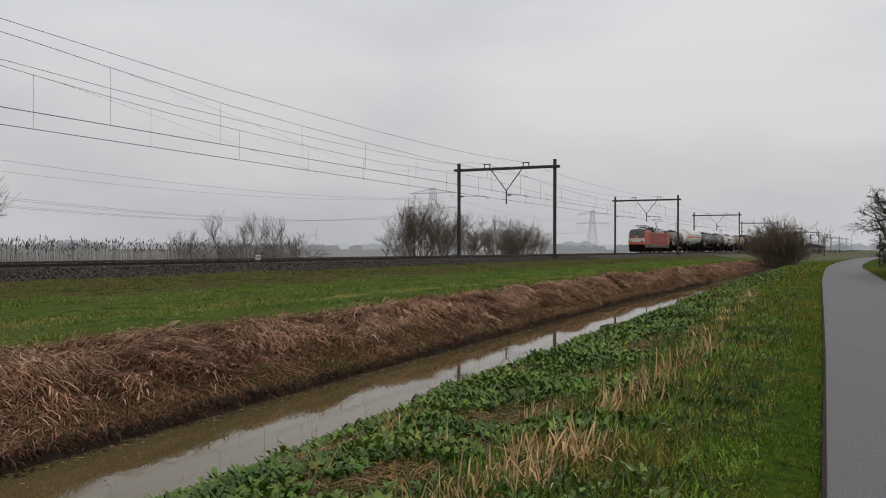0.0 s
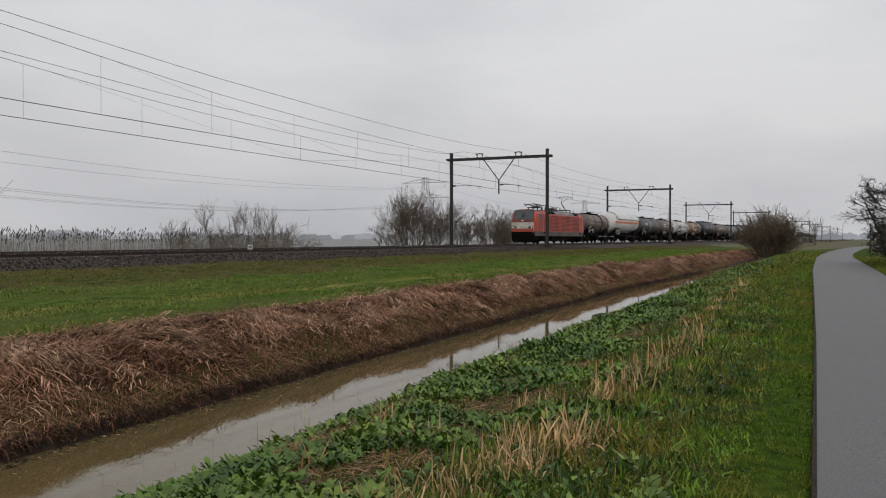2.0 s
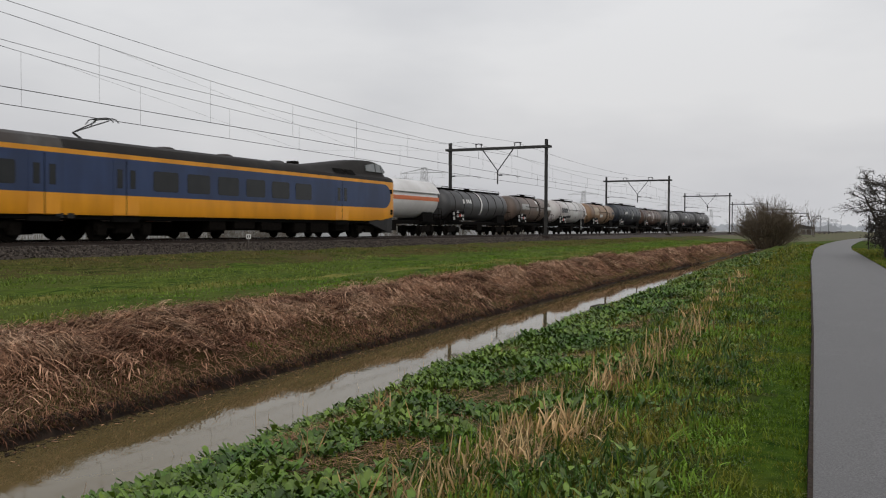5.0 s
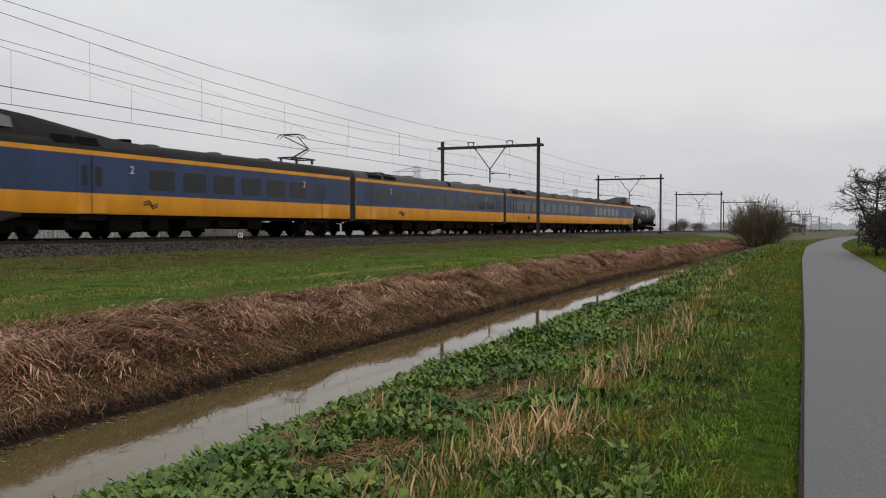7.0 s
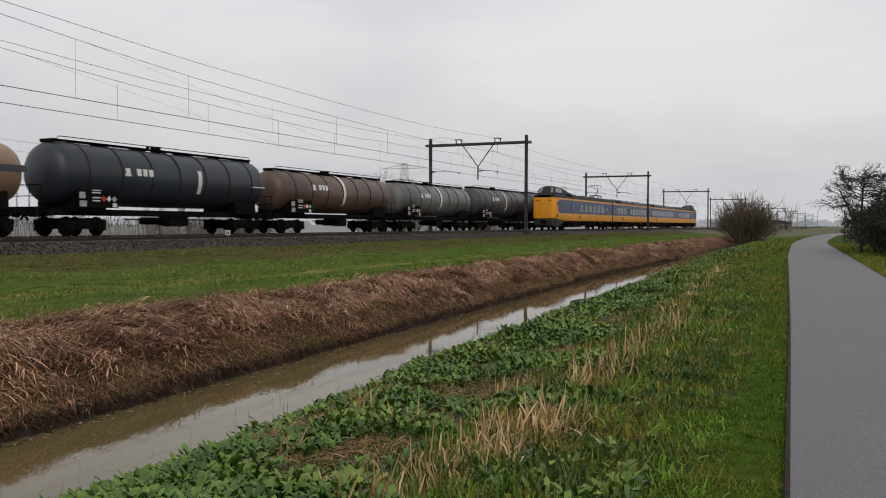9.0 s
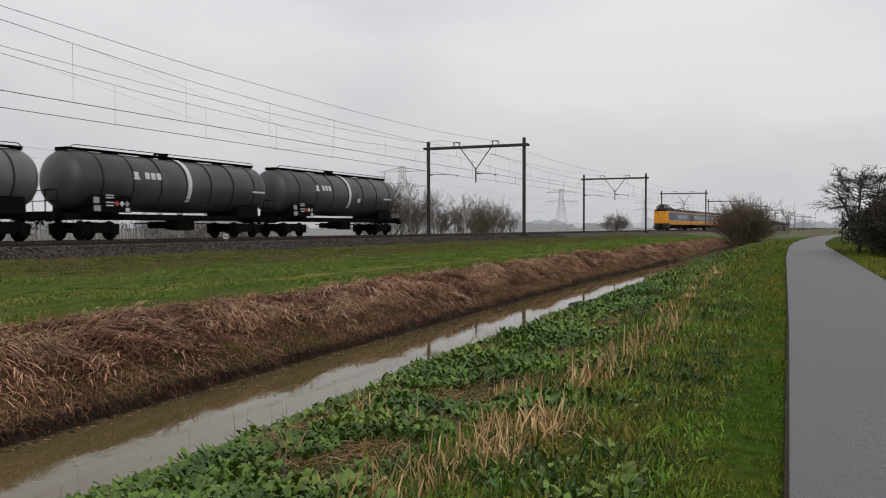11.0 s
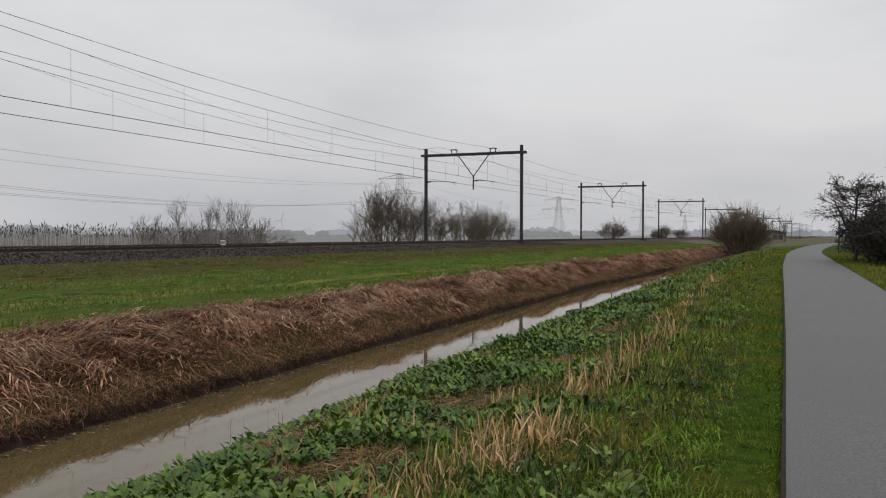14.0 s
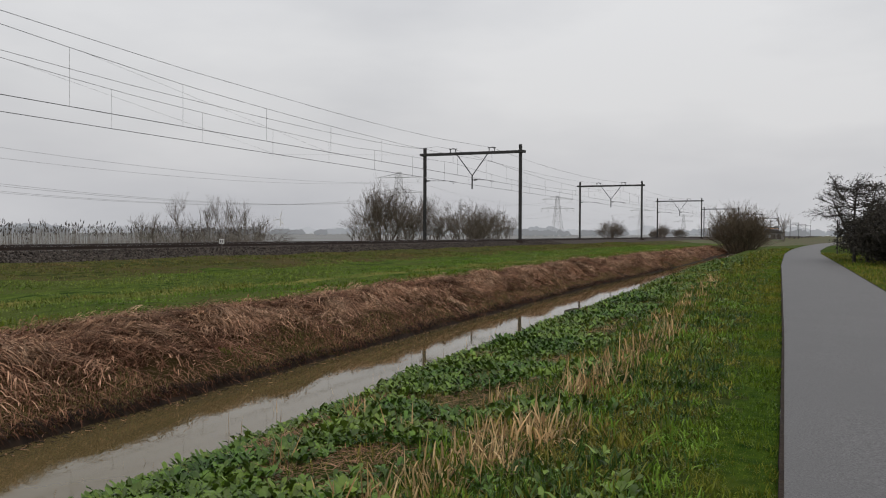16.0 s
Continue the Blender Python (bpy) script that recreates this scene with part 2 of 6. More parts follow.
def zone(x, y):
    wf, wn_ = water_far(y), water_near(y)
    xr = x - bend(y)
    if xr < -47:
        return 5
    if -38.5 < xr < -24.8:
        return 3
    # from here on the ground takes the haze-paled colour
    if y > 150 + 20 * noise.noise((x * 0.1, 0, 7)) and xr > -24.8:
        return 9
    if x < wf - 2.9 + 0.7 * noise.noise((x * 0.2, y * 0.3, 4)) + 0.3 * noise.noise((x, y, 14)):
        if x < -38:
            return 1
        if x < -20.4 + 1.2 * noise.noise((x * 0.2, y * 0.12, 14)) + 0.6 * noise.noise((x, y * 0.7, 3)):
            return 6
        return 7 if abs(x + 15.1 + 0.5 * noise.noise((0, y * 0.1, 15))) < 0.55 + 0.4 * noise.noise((x, y * 0.5, 6)) else 1
    if x < wf - 0.12:
        return 2
    if x < wn_ + 0.15:
        return 4
    if path_left(y) - 0.6 - 0.7 * noise.noise((x * 0.8, y * 0.5, 4)) - 0.3 * noise.noise((x * 3, y * 3, 8)) < x < path_right(y) + 3 and y < 150:
        return 8
    return 1 if y > 27 + 5 * noise.noise((x * 0.6, 0, 2)) else 0


GRID = {}


def lie(x, y):
    """The ground's height under many points."""
    gx, gy, gz = GRID["x"], GRID["y"], GRID["z"]
    i = np.clip(np.searchsorted(gx, x) - 1, 0, len(gx) - 2)
    j = np.clip(np.searchsorted(gy, y) - 1, 0, len(gy) - 2)
    u, v = (x - gx[i]) / (gx[i + 1] - gx[i]), (y - gy[j]) / (gy[j + 1] - gy[j])
    return gz[j, i] * (1 - u) * (1 - v) + gz[j, i + 1] * u * (1 - v) + gz[j + 1, i] * (1 - u) * v + gz[j + 1, i + 1] * u * v


def build_ground():
    xs = [-3000, -1500, -700, -350, -200, -120, -80, -60, -50, -44, -41, -38]
    xs += list(np.arange(-36.5, -24.6, 1.2)) + list(np.arange(-24.6, -14.5, 0.4)) + list(np.arange(-14.5, 5.2, 0.14))
    xs += [5.6, 6.2, 7, 8, 10, 13, 18, 26, 40, 70, 130, 300, 700, 1500, 3000]
    ys = [-3000, -1000, -300, -100, -60, -40, -25, -15, -8, -4, -1, 1, 2] + list(np.arange(2.5, 30, 0.22)) + list(np.arange(30, 70, 0.8)) + list(np.arange(70, 200, 3.0))
    ys += [205, 220, 236, 254, 272, 290, 310, 330, 350, 375, 400, 430, 470, 515, 555, 600, 645, 690, 735, 780, 840, 900, 1100, 1500, 2200, 3000]
    f = Form()
    GRID["x"], GRID["y"] = np.array(xs), np.array(ys)
    f.v = [(x, y, ground_z(x, y)) for y in ys for x in xs]
    GRID["z"] = np.array([p[2] for p in f.v]).reshape(len(ys), len(xs))
    n = len(xs)
    for j in range(len(ys) - 1):
        for i in range(n - 1):
            f.f.append((j * n + i, j * n + i + 1, (j + 1) * n + i + 1, (j + 1) * n + i))
            f.m.append(zone((xs[i] + xs[i + 1]) / 2, (ys[j] + ys[j + 1]) / 2))
    return part("ground", f, [M_GRASS, M_FIELD, M_BANK, M_BALLAST, M_MUD, M_PALE, M_SLOPE_TURF, M_WORN_TURF, M_LAWN_TURF, M_HAZEFIELD], smooth=True)


tagged(build_ground(), "wet green meadow with a thatched ditch bank", "ground", kind="structure")


def build_water():
    m = bpy.data.materials.new("ditch_water")
    m.use_nodes = True
    n, l = m.node_tree.nodes, m.node_tree.links
    p = n["Principled BSDF"]
    p.inputs["Base Color"].default_value = (0.125, 0.094, 0.041, 1)
    p.inputs["Roughness"].default_value = 0.03
    p.inputs["IOR"].default_value = 1.33
    co, t, b = n.new("ShaderNodeTexCoord"), n.new("ShaderNodeTexNoise"), n.new("ShaderNodeBump")
    t.inputs["Scale"].default_value, t.inputs["Detail"].default_value = 5.0, 3.0
    b.inputs["Strength"].default_value, b.inputs["Distance"].default_value = 0.05, 0.01
    l.new(co.outputs["Object"], t.inputs["Vector"]), l.new(t.outputs["Fac"], b.inputs["Height"]), l.new(b.outputs["Normal"], p.inputs["Normal"])
    ys = [-60, -30, -10, 0] + list(range(2, 122, 2))
    f = Form()
    f.v = [(x, y, WATER_Z) for y in ys for x in (water_far(y) - 0.3, water_near(y) + 0.3)]
    f.f = [(2 * j, 2 * j + 1, 2 * j + 3, 2 * j + 2) for j in range(len(ys) - 1)]
    f.m = [0] * len(f.f)
    return tagged(part("water", f, m), "still brown ditch water mirroring the grey sky", "water", kind="structure")


build_water()


def build_path():
    ys = [-60, -40, -20, -10, -5] + list(np.arange(0, 120, 1.0)) + list(np.arange(120, 320, 5.0))
    f = Form()
    rings = []
    for y in ys:
        a, b = path_left(y), path_right(y)
        c = (a + b) / 2
        a, b = a + noise.noise((0, y * 1.7, 3)) * 0.02, b + noise.noise((0, y * 1.7, 9)) * 0.02
        rings.append([(a, y, -1.1), (a, y, -0.995), (a + 0.02, y, -0.985), (c, y, -0.965), (b - 0.02, y, -0.985), (b, y, -0.995), (b, y, -1.1)])
    f.skin(rings, caps=False, closed=False)
    edge = Form()
    for side, fn in ((-1, path_left), (1, path_right)):
        rows = []
        for y in np.arange(-10, 110, 0.35):
            q = fn(y)
            w = 0.01 + 0.012 * noise.noise((side, y * 2.1, 6))
            rows.append([(q + side * w, y, -1.02), (q + side * w * 0.5, y, -0.978 + 0.012 * noise.noise((0, y * 5, 2))), (q - side * 0.025, y, -0.982)])
        edge.skin(rows, caps=False, closed=False)
    tagged(part("path_edge", edge, M_MUD), "crumbling dark soil edge of the path", "path edge", kind="structure")
    return tagged(smooth_edges(part("path", f, M_ASPHALT), 40), "grey asphalt cycle path with worn grassy edges", "path", kind="structure")


build_path()


# ---- railway ----
TRACK_Y0, TRACK_Y1 = -60, 900


def build_ballast():
    ring = [(-38.3, -0.62), (-36.4, -0.2), (-34.9, -0.16), (-32.2, -0.16), (-31.5, -0.2), (-30.8, -0.16), (-28.1, -0.16), (-26.8, -0.2), (-25.3, -0.45), (-24.9, -0.62)]
    f = Form()
    ys = list(np.arange(-60, 140, 1.0)) + [150, 162, 175, 190, 205, 220, 236, 254, 272, 310, 350, 430, 515, 600, 690, 780, 900]
    rings = [[(x + bend(y) + noise.noise((x, y, 2)) * 0.08, y, z + noise.noise((x * 2, y * 2, 7)) * 0.03) for x, z in ring] for y in ys]
    f.skin(rings, caps=False, closed=False)
    bed = part("ballast_bed", f, M_BALLAST)
    return tagged(bed, "grey brown crushed stone ballast bed", "ballast", kind="structure")


ballast_bed = build_ballast()


def build_rails():
    prof = [(-0.07, -0.155), (0.07, -0.155), (0.07, -0.14), (0.012, -0.12), (0.012, -0.045), (0.036, -0.035), (0.036, -0.004), (0.03, 0), (-0.03, 0), (-0.036, -0.004), (-0.036, -0.035), (-0.012, -0.045), (-0.012, -0.12), (-0.07, -0.14)]
    for cx in (NEAR_TRACK, FAR_TRACK):
        track = thing("railway_track", "rusty steel rails on concrete sleepers in ballast", "railway track", "double track", (cx, 0, 0))
        for s in (-0.7525, 0.7525):
            f = Form()
            f.skin([[(s + x + bend(y), y, z) for x, z in prof] for y in (TRACK_Y0, 150, 175, 190, 205, 220, 236, 254, 272, 310, 350, 430, 515, 600, 690, 780, TRACK_Y1)], caps=False)
            n = len(prof)
            f.m = [1 if i % n == 7 else 0 for i in range(len(f.f))]
            part("rail", f, [M_RUST, M_RAILTOP], track, "rusty rail with a polished head")
        me = None
        for k in range(150):
            y = 2 + k * 0.6
            if me is None:
                f = Form()
                f.prism([(-1.25, -0.2), (1.25, -0.2), (1.25, -0.165), (0.9, -0.15), (0.5, -0.15), (0.35, -0.165), (-0.35, -0.165), (-0.5, -0.15), (-0.9, -0.15), (-1.25, -0.165)], -0.13, 0.13)
                ob = part("sleeper", f, M_SLEEPER, track)
                me = ob.data
            else:
                ob = new("sleeper", me)
                ob.parent = track
            ob.location = (0, y, 0)


build_rails()

PORTALS = (-112.0, -52.0, 15.0, 77.3, 137.2, 205.0, 272.0, 350.0, 430.0, 515.0, 600.0, 690.0, 780.0)
POST_N, POST_F, POST_H = -26.49, -36.62, 9.2


def i_beam(f, x, y, z0, z1, w=0.2, d=0.2):
    t = 0.03
    f.box(x - w / 2, x + w / 2, y - d / 2, y - d / 2 + t, z0, z1)
    f.box(x - w / 2, x + w / 2, y + d / 2 - t, y + d / 2, z0, z1)
    f.box(x - t / 2, x + t / 2, y - d / 2 + t, y + d / 2 - t, z0, z1)


def build_portal():
    th = thing("overhead_line_portal", "black steel portal carrying overhead railway wires", "portal", "line portals")
    for px in (POST_N, POST_F):
        f = Form()
        i_beam(f, px, 0, -0.3, POST_H, 0.26, 0.24)
        part("post", f, M_STEEL, th)
        f = Form().box(px - 0.45, px + 0.45, -0.45, 0.45, -0.7, -0.12)
        f.box(px - 0.3, px + 0.3, -0.3, 0.3, -0.12, 0.0)
        part("footing", f, M_RUST, th, "dark concrete footing")
    bz = 8.5
    f = Form()
    f.box(POST_F - 0.45, POST_N + 0.45, -0.28, -0.16, bz - 0.12, bz + 0.12)
    f.box(POST_F - 0.45, POST_N + 0.45, 0.16, 0.28, bz - 0.12, bz + 0.12)
    for k in range(12):
        x = POST_F + (POST_N - POST_F) * k / 11
        f.box(x - 0.03, x + 0.03, -0.16, 0.16, bz - 0.03, bz + 0.03)
    part("beam", f, M_STEEL, th)
    mid = (NEAR_TRACK + FAR_TRACK) / 2
    for s in (-1, 1):
        part("hanger_strut", Form().tube([(mid + s * 1.62, 0, bz - 0.1), (mid, 0, 6.3)], 0.05, 6), M_STEEL, th)
    part("drop_post", Form().tube([(mid, 0, 6.4), (mid, 0, 5.0)], 0.075, 8), M_STEEL, th)
    for cx, base in ((NEAR_TRACK, mid), (FAR_TRACK, POST_F)):
        f = Form()
        f.tube([(base, 0, 5.95), (base + 0.55, 0, 5.9), (cx - 0.6, 0, 5.85), (cx + 0.25, 0, 5.72)], 0.028, 6)
        f.tube([(base + 0.15, 0, 5.87), (base + 0.5, 0, 5.9)], 0.075, 8)
        f.tube([(cx - 0.2, 0, 5.8), (cx + 0.1, 0, 5.55)], 0.02, 5)
        part("registration_arm", f, M_STEEL, th)
        f = Form().tube([(cx, 0, bz - 0.1), (cx, 0, 7.55)], 0.012, 5)
        part("insulator", f, M_STEEL, th)
        f = Form()
        for s in (-0.28, 0.28):
            f.box(cx + s - 0.03, cx + s + 0.03, -0.05, 0.05, bz + 0.1, bz + 0.46)
        f.tube([(cx - 0.4, 0, bz + 0.46), (cx, 0, bz + 0.52), (cx + 0.4, 0, bz + 0.46)], 0.05, 6)
        part("feeder_bracket", f, M_STEEL, th)
    return th


portal = build_portal()
portal.location = (0, PORTALS[0], 0)
for y in PORTALS[1:]:
    copy_thing(portal, pose(bend(y), y, 0))


def sag(y, a, b, top, dip):
    u = (y - a) / (b - a)
    return top - dip * 4 * u * (1 - u)


CARRIER = ((15, 9.15), (19, 8.98), (23, 8.75), (28.3, 8.35), (33.7, 8.02), (40.7, 7.77), (48, 7.58), (57, 7.42), (67, 7.42), (77.3, 7.62))
FEEDER = ((15, 9.65), (23, 9.27), (33.7, 8.82), (48, 8.53), (56, 8.48), (65, 8.56), (77.3, 8.98))


def carrier_z(y, a, b, far):
    return (lerp(y, CARRIER) - (0.12 if far and y < 60 else 0)) if a == 15.0 else sag(y, a, b, 7.62, 0.75)


def feeder_z(y, a, b, far):
    return (lerp(y, FEEDER) - (0.42 if far and y < 72 else 0)) if a == 15.0 else sag(y, a, b, 8.98, 0.6)


def build_wires():
    for cx in (NEAR_TRACK, FAR_TRACK):
        far = cx == FAR_TRACK
        wires = thing("catenary_wires", "thin dark overhead contact and carrier wires", "overhead wires", "overhead lines", (cx, 0, 0))
        f = Form()
        f.tube([((0.2 if i % 2 else -0.2) + bend(y), y, 6.05 if y < 20 else 5.7) for i, y in enumerate(PORTALS)], 0.017, 5, caps=False)
        part("contact_wire", f, M_WIRE, wires)
        for name, height, r in (("carrier_wire", carrier_z, 0.012), ("feeder_wire", feeder_z, 0.012)):
            f = Form()
            f.tube([(bend(a + (b - a) * k / 16), a + (b - a) * k / 16, height(a + (b - a) * k / 16, a, b, far)) for a, b in zip(PORTALS, PORTALS[1:]) for k in range(16)], r, 5, caps=False)
            part(name, f, M_WIRE, wires)
        tie = Form().tube([(0, 27.5, carrier_z(27.5, 15.0, 77.3, far)), (0, 47.5, 5.86)], 0.0045, 4, caps=False)
        part("tie_wire", tie, M_WIRE, wires)
        if far:
            part("tie_wire", Form().tube([(0, 47.5, 5.86), (-2.9, 77.3, 8.5)], 0.0045, 4, caps=False), M_WIRE, wires)
        for a, b in zip(PORTALS[2:8], PORTALS[3:9]):
            n = 9
            for k in range(n):
                y = (18.95 if far else 19.6) + 7.03 * k if a == 15.0 else a + (b - a) * (k + 0.62) / n
                if y > b - 1:
                    continue
                part("dropper", Form().tube([(0, y, carrier_z(y, a, b, far)), (0, y, 5.95 if y < 45 else 5.72)], 0.008, 4, caps=False), M_WIRE, wires)


build_wires()


# ---- trains ----
def paint(name, a, b, rough=0.45, grime=(0.05, 0.04, 0.03), dirt=0.35, scale=2.0):
    """Vehicle paint with upright streaks of brake dust and road dirt."""
    m = mat(name, a, b, scale, rough, c=tuple(x * (1 - dirt) + g * dirt for x, g in zip(a, grime)), big=0.35, bump=0.03, fine=40, stretch=(1, 1, 0.35))
    return m


M_RED = paint("faded_red_paint", (0.46, 0.058, 0.03), (0.55, 0.085, 0.045), 0.5, (0.16, 0.03, 0.025), 0.6)
M_RIBDIRT = paint("dusty_red_paint", (0.25, 0.045, 0.03), (0.42, 0.06, 0.035), 0.55, (0.1, 0.03, 0.025), 0.7)
M_DARKRED = paint("sooty_red_paint", (0.16, 0.025, 0.018), (0.26, 0.04, 0.028), 0.55, (0.06, 0.02, 0.018), 0.6)
M_SURROUND = mat("dark_cab_surround", (0.045, 0.043, 0.043), (0.085, 0.08, 0.078), 4, 0.6, c=(0.06, 0.05, 0.045))
M_DOME = mat("sooty_dome", (0.011, 0.01, 0.0095), (0.034, 0.03, 0.027), 2.5, 0.65, c=(0.018, 0.0155, 0.0135), spec=0.2)
M_SOLE = mat("grey_sole_bar", (0.085, 0.078, 0.07), (0.15, 0.14, 0.125), 4, 0.65, c=(0.07, 0.055, 0.045))
M_ROOFG = mat("dusty_roof", (0.05, 0.048, 0.047), (0.1, 0.096, 0.092), 3, 0.75, c=(0.06, 0.05, 0.045))
M_LIGHTROOF = mat("light_roof_panel", (0.2, 0.2, 0.2), (0.32, 0.32, 0.32), 3, 0.6, c=(0.12, 0.11, 0.1))
M_WHITE = mat("white_front_panel", (0.5, 0.47, 0.42), (0.66, 0.63, 0.57), 5, 0.5, c=(0.4, 0.37, 0.32))
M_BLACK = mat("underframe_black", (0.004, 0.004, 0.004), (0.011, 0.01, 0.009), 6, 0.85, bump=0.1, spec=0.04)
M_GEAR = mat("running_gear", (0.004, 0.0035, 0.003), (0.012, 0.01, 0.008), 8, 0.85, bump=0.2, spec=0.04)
M_YEL = paint("rail_yellow", (0.8, 0.325, 0.012), (0.86, 0.365, 0.018), 0.4, (0.4, 0.17, 0.02), 0.25)
M_BLUE = paint("rail_blue", (0.02, 0.042, 0.118), (0.03, 0.056, 0.145), 0.4, (0.016, 0.022, 0.045), 0.35)
M_PANE = mat("tinted_window", (0.012, 0.014, 0.014), (0.022, 0.024, 0.024), 1.5, 0.1, spec=0.3)
# opaque panes; the sky showing through them is painted as pale grey
M_CABGLASS = mat("sky_toned_cab_glass", (0.13, 0.14, 0.145), (0.21, 0.225, 0.23), 1.5, 0.06)
M_SCREEN = mat("windscreen", (0.05, 0.06, 0.065), (0.085, 0.095, 0.1), 1.5, 0.06)
M_MARK = mat("white_marking", (0.62, 0.62, 0.6), (0.78, 0.78, 0.76), 6, 0.6)
M_MARKG = mat("grey_marking", (0.3, 0.3, 0.29), (0.45, 0.45, 0.44), 6, 0.6)
M_ORANGE = mat("orange_stripe", (0.55, 0.13, 0.04), (0.66, 0.18, 0.06), 4, 0.5)
M_HAZARD = mat("red_placard", (0.5, 0.03, 0.02), (0.62, 0.06, 0.03), 6, 0.5)
M_FADED = mat("faded_emblem", (0.36, 0.09, 0.06), (0.45, 0.14, 0.1), 5, 0.6)
M_LAMP = glow("head_lamp", (1.0, 0.88, 0.68), 1.6)
M_BELLOWS = mat("gangway_rubber", (0.008, 0.008, 0.008), (0.02, 0.02, 0.02), 10, 0.85)


M_HOOP = mat("dirty_hoop", (0.014, 0.013, 0.012), (0.035, 0.031, 0.028), 8, 0.7, spec=0.2)


def lettering(text, size):
    """The mesh of a short text, upright in the plane x = 0, read from +x."""
    cu = bpy.data.curves.new("lettering", "FONT")
    cu.body, cu.size, cu.extrude, cu.align_x = text, size, 0.004, "CENTER"
    ob = bpy.data.objects.new("lettering", cu)
    me = bpy.data.meshes.new_from_object(ob)
    me.transform(Matrix.Rotation(radians(90), 4, "Z") @ Matrix.Rotation(radians(90), 4, "X"))
    return me


def wheelset(f, y, z, r):
    for s in (-0.75, 0.75):
        f.wheel(s, y, z, r, 0.13, 22)
        f.wheel(s * 0.94, y, z, r + 0.03, 0.03, 22)
    f.tube([(-0.9, y, z), (0.9, y, z)], 0.08, 8)


def bogie(th, y, wheelbase=1.8, r=0.46):
    frames = []
    for s in (-1, 1):
        b = Form()
        frames.append(b)
        x = s * 1.0
        b.prism([(x - 0.07, 0.34), (x + 0.07, 0.34), (x + 0.07, 0.86), (x - 0.07, 0.86)], y - 0.5, y + 0.5)
        for e in (-1, 1):
            b.prism([(x - 0.05, 0.55), (x + 0.05, 0.55), (x + 0.05, 0.8), (x - 0.05, 0.8)], *sorted((y + e * 0.4, y + e * (wheelbase / 2 + 0.35))))
            b.box(x - 0.14, x + 0.14, y + e * wheelbase / 2 - 0.24, y + e * wheelbase / 2 + 0.24, r - 0.2, r + 0.26)
            for k in (-0.26, 0.26):
                b.tube([(x, y + e * wheelbase / 2 + k, r - 0.02), (x, y + e * wheelbase / 2 + k, r + 0.3)], 0.07, 8)
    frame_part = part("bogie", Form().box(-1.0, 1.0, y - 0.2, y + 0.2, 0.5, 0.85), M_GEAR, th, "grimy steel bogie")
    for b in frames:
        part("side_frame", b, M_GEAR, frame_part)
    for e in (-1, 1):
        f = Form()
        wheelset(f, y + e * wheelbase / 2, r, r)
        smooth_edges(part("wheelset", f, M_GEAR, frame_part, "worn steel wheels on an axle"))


def buffers(th, y, out, z=1.06):
    for s in (-0.87, 0.87):
        f = Form().tube([(s, y, z), (s, y + out * 0.35, z)], 0.1, 10)
        f.tube([(s, y + out * 0.35, z), (s, y + out * 0.52, z)], 0.085, 10)
        f.prism([(s - 0.24, z - 0.17), (s + 0.24, z - 0.17), (s + 0.24, z + 0.17), (s - 0.24, z + 0.17)], *sorted((y + out * 0.52, y + out * 0.58)))
        part("buffer", f, M_GEAR, th)
    part("coupling", Form().tube([(0, y, z), (0, y + out * 0.3, z - 0.05), (0, y + out * 0.5, z - 0.3)], 0.06, 6), M_GEAR, th)


def pantograph(th, y, base, top, facing=1, raised=True):
    f = Form()
    for s in (-0.55, 0.55):
        f.tube([(s, y - 1.1, base), (s, y + 1.1, base)], 0.045, 6)
        for e in (-0.8, 0.8):
            f.tube([(s, y + e, base - 0.3), (s, y + e, base)], 0.075, 8)
    for e in (-1.1, 0.0, 1.1):
        f.tube([(-0.55, y + e, base), (0.55, y + e, base)], 0.045, 6)
    frame_part = part("pantograph", f, M_STEEL, th, "black single-arm pantograph")
    arm = Form()
    if raised:
        knee = (0, y + facing * 1.2, base + (top - base) * 0.52)
        arm.tube([(0, y - facing * 0.5, base), knee], 0.05, 6)
        arm.tube([(0.2, y - facing * 0.2, base), (0.1, knee[1], knee[2] - 0.1)], 0.025, 5)
        head = (0, y - facing * 0.55, top - 0.12)
        for s in (-1, 1):
            arm.tube([knee, (s * 0.45, head[1], head[2])], 0.032, 6)
    else:
        head = (0, y - facing * 0.9, base + 0.26)
        for s in (-0.4, 0.4):
            arm.tube([(s * 0.3, y + facing * 1.3, base + 0.16), (s, head[1], head[2])], 0.04, 6)
        arm.tube([(0, y - facing * 0.9, base + 0.05), (0, y + facing * 1.3, base + 0.16)], 0.06, 6)
    part("arm", arm, M_STEEL, frame_part)
    bar = Form()
    for e in (-0.17, 0.17):
        z = head[2] + 0.12
        bar.tube([(-0.95, head[1] + e, z - 0.24), (-0.75, head[1] + e, z - 0.06), (-0.5, head[1] + e, z), (0.5, head[1] + e, z), (0.75, head[1] + e, z - 0.06), (0.95, head[1] + e, z - 0.24)], 0.028, 5)
    for s in (-0.45, 0.45):
        bar.tube([(s, head[1] - 0.17, head[2] + 0.1), (s, head[1] + 0.17, head[2] + 0.1)], 0.03, 5)
    part("collector_head", bar, M_STEEL, frame_part)


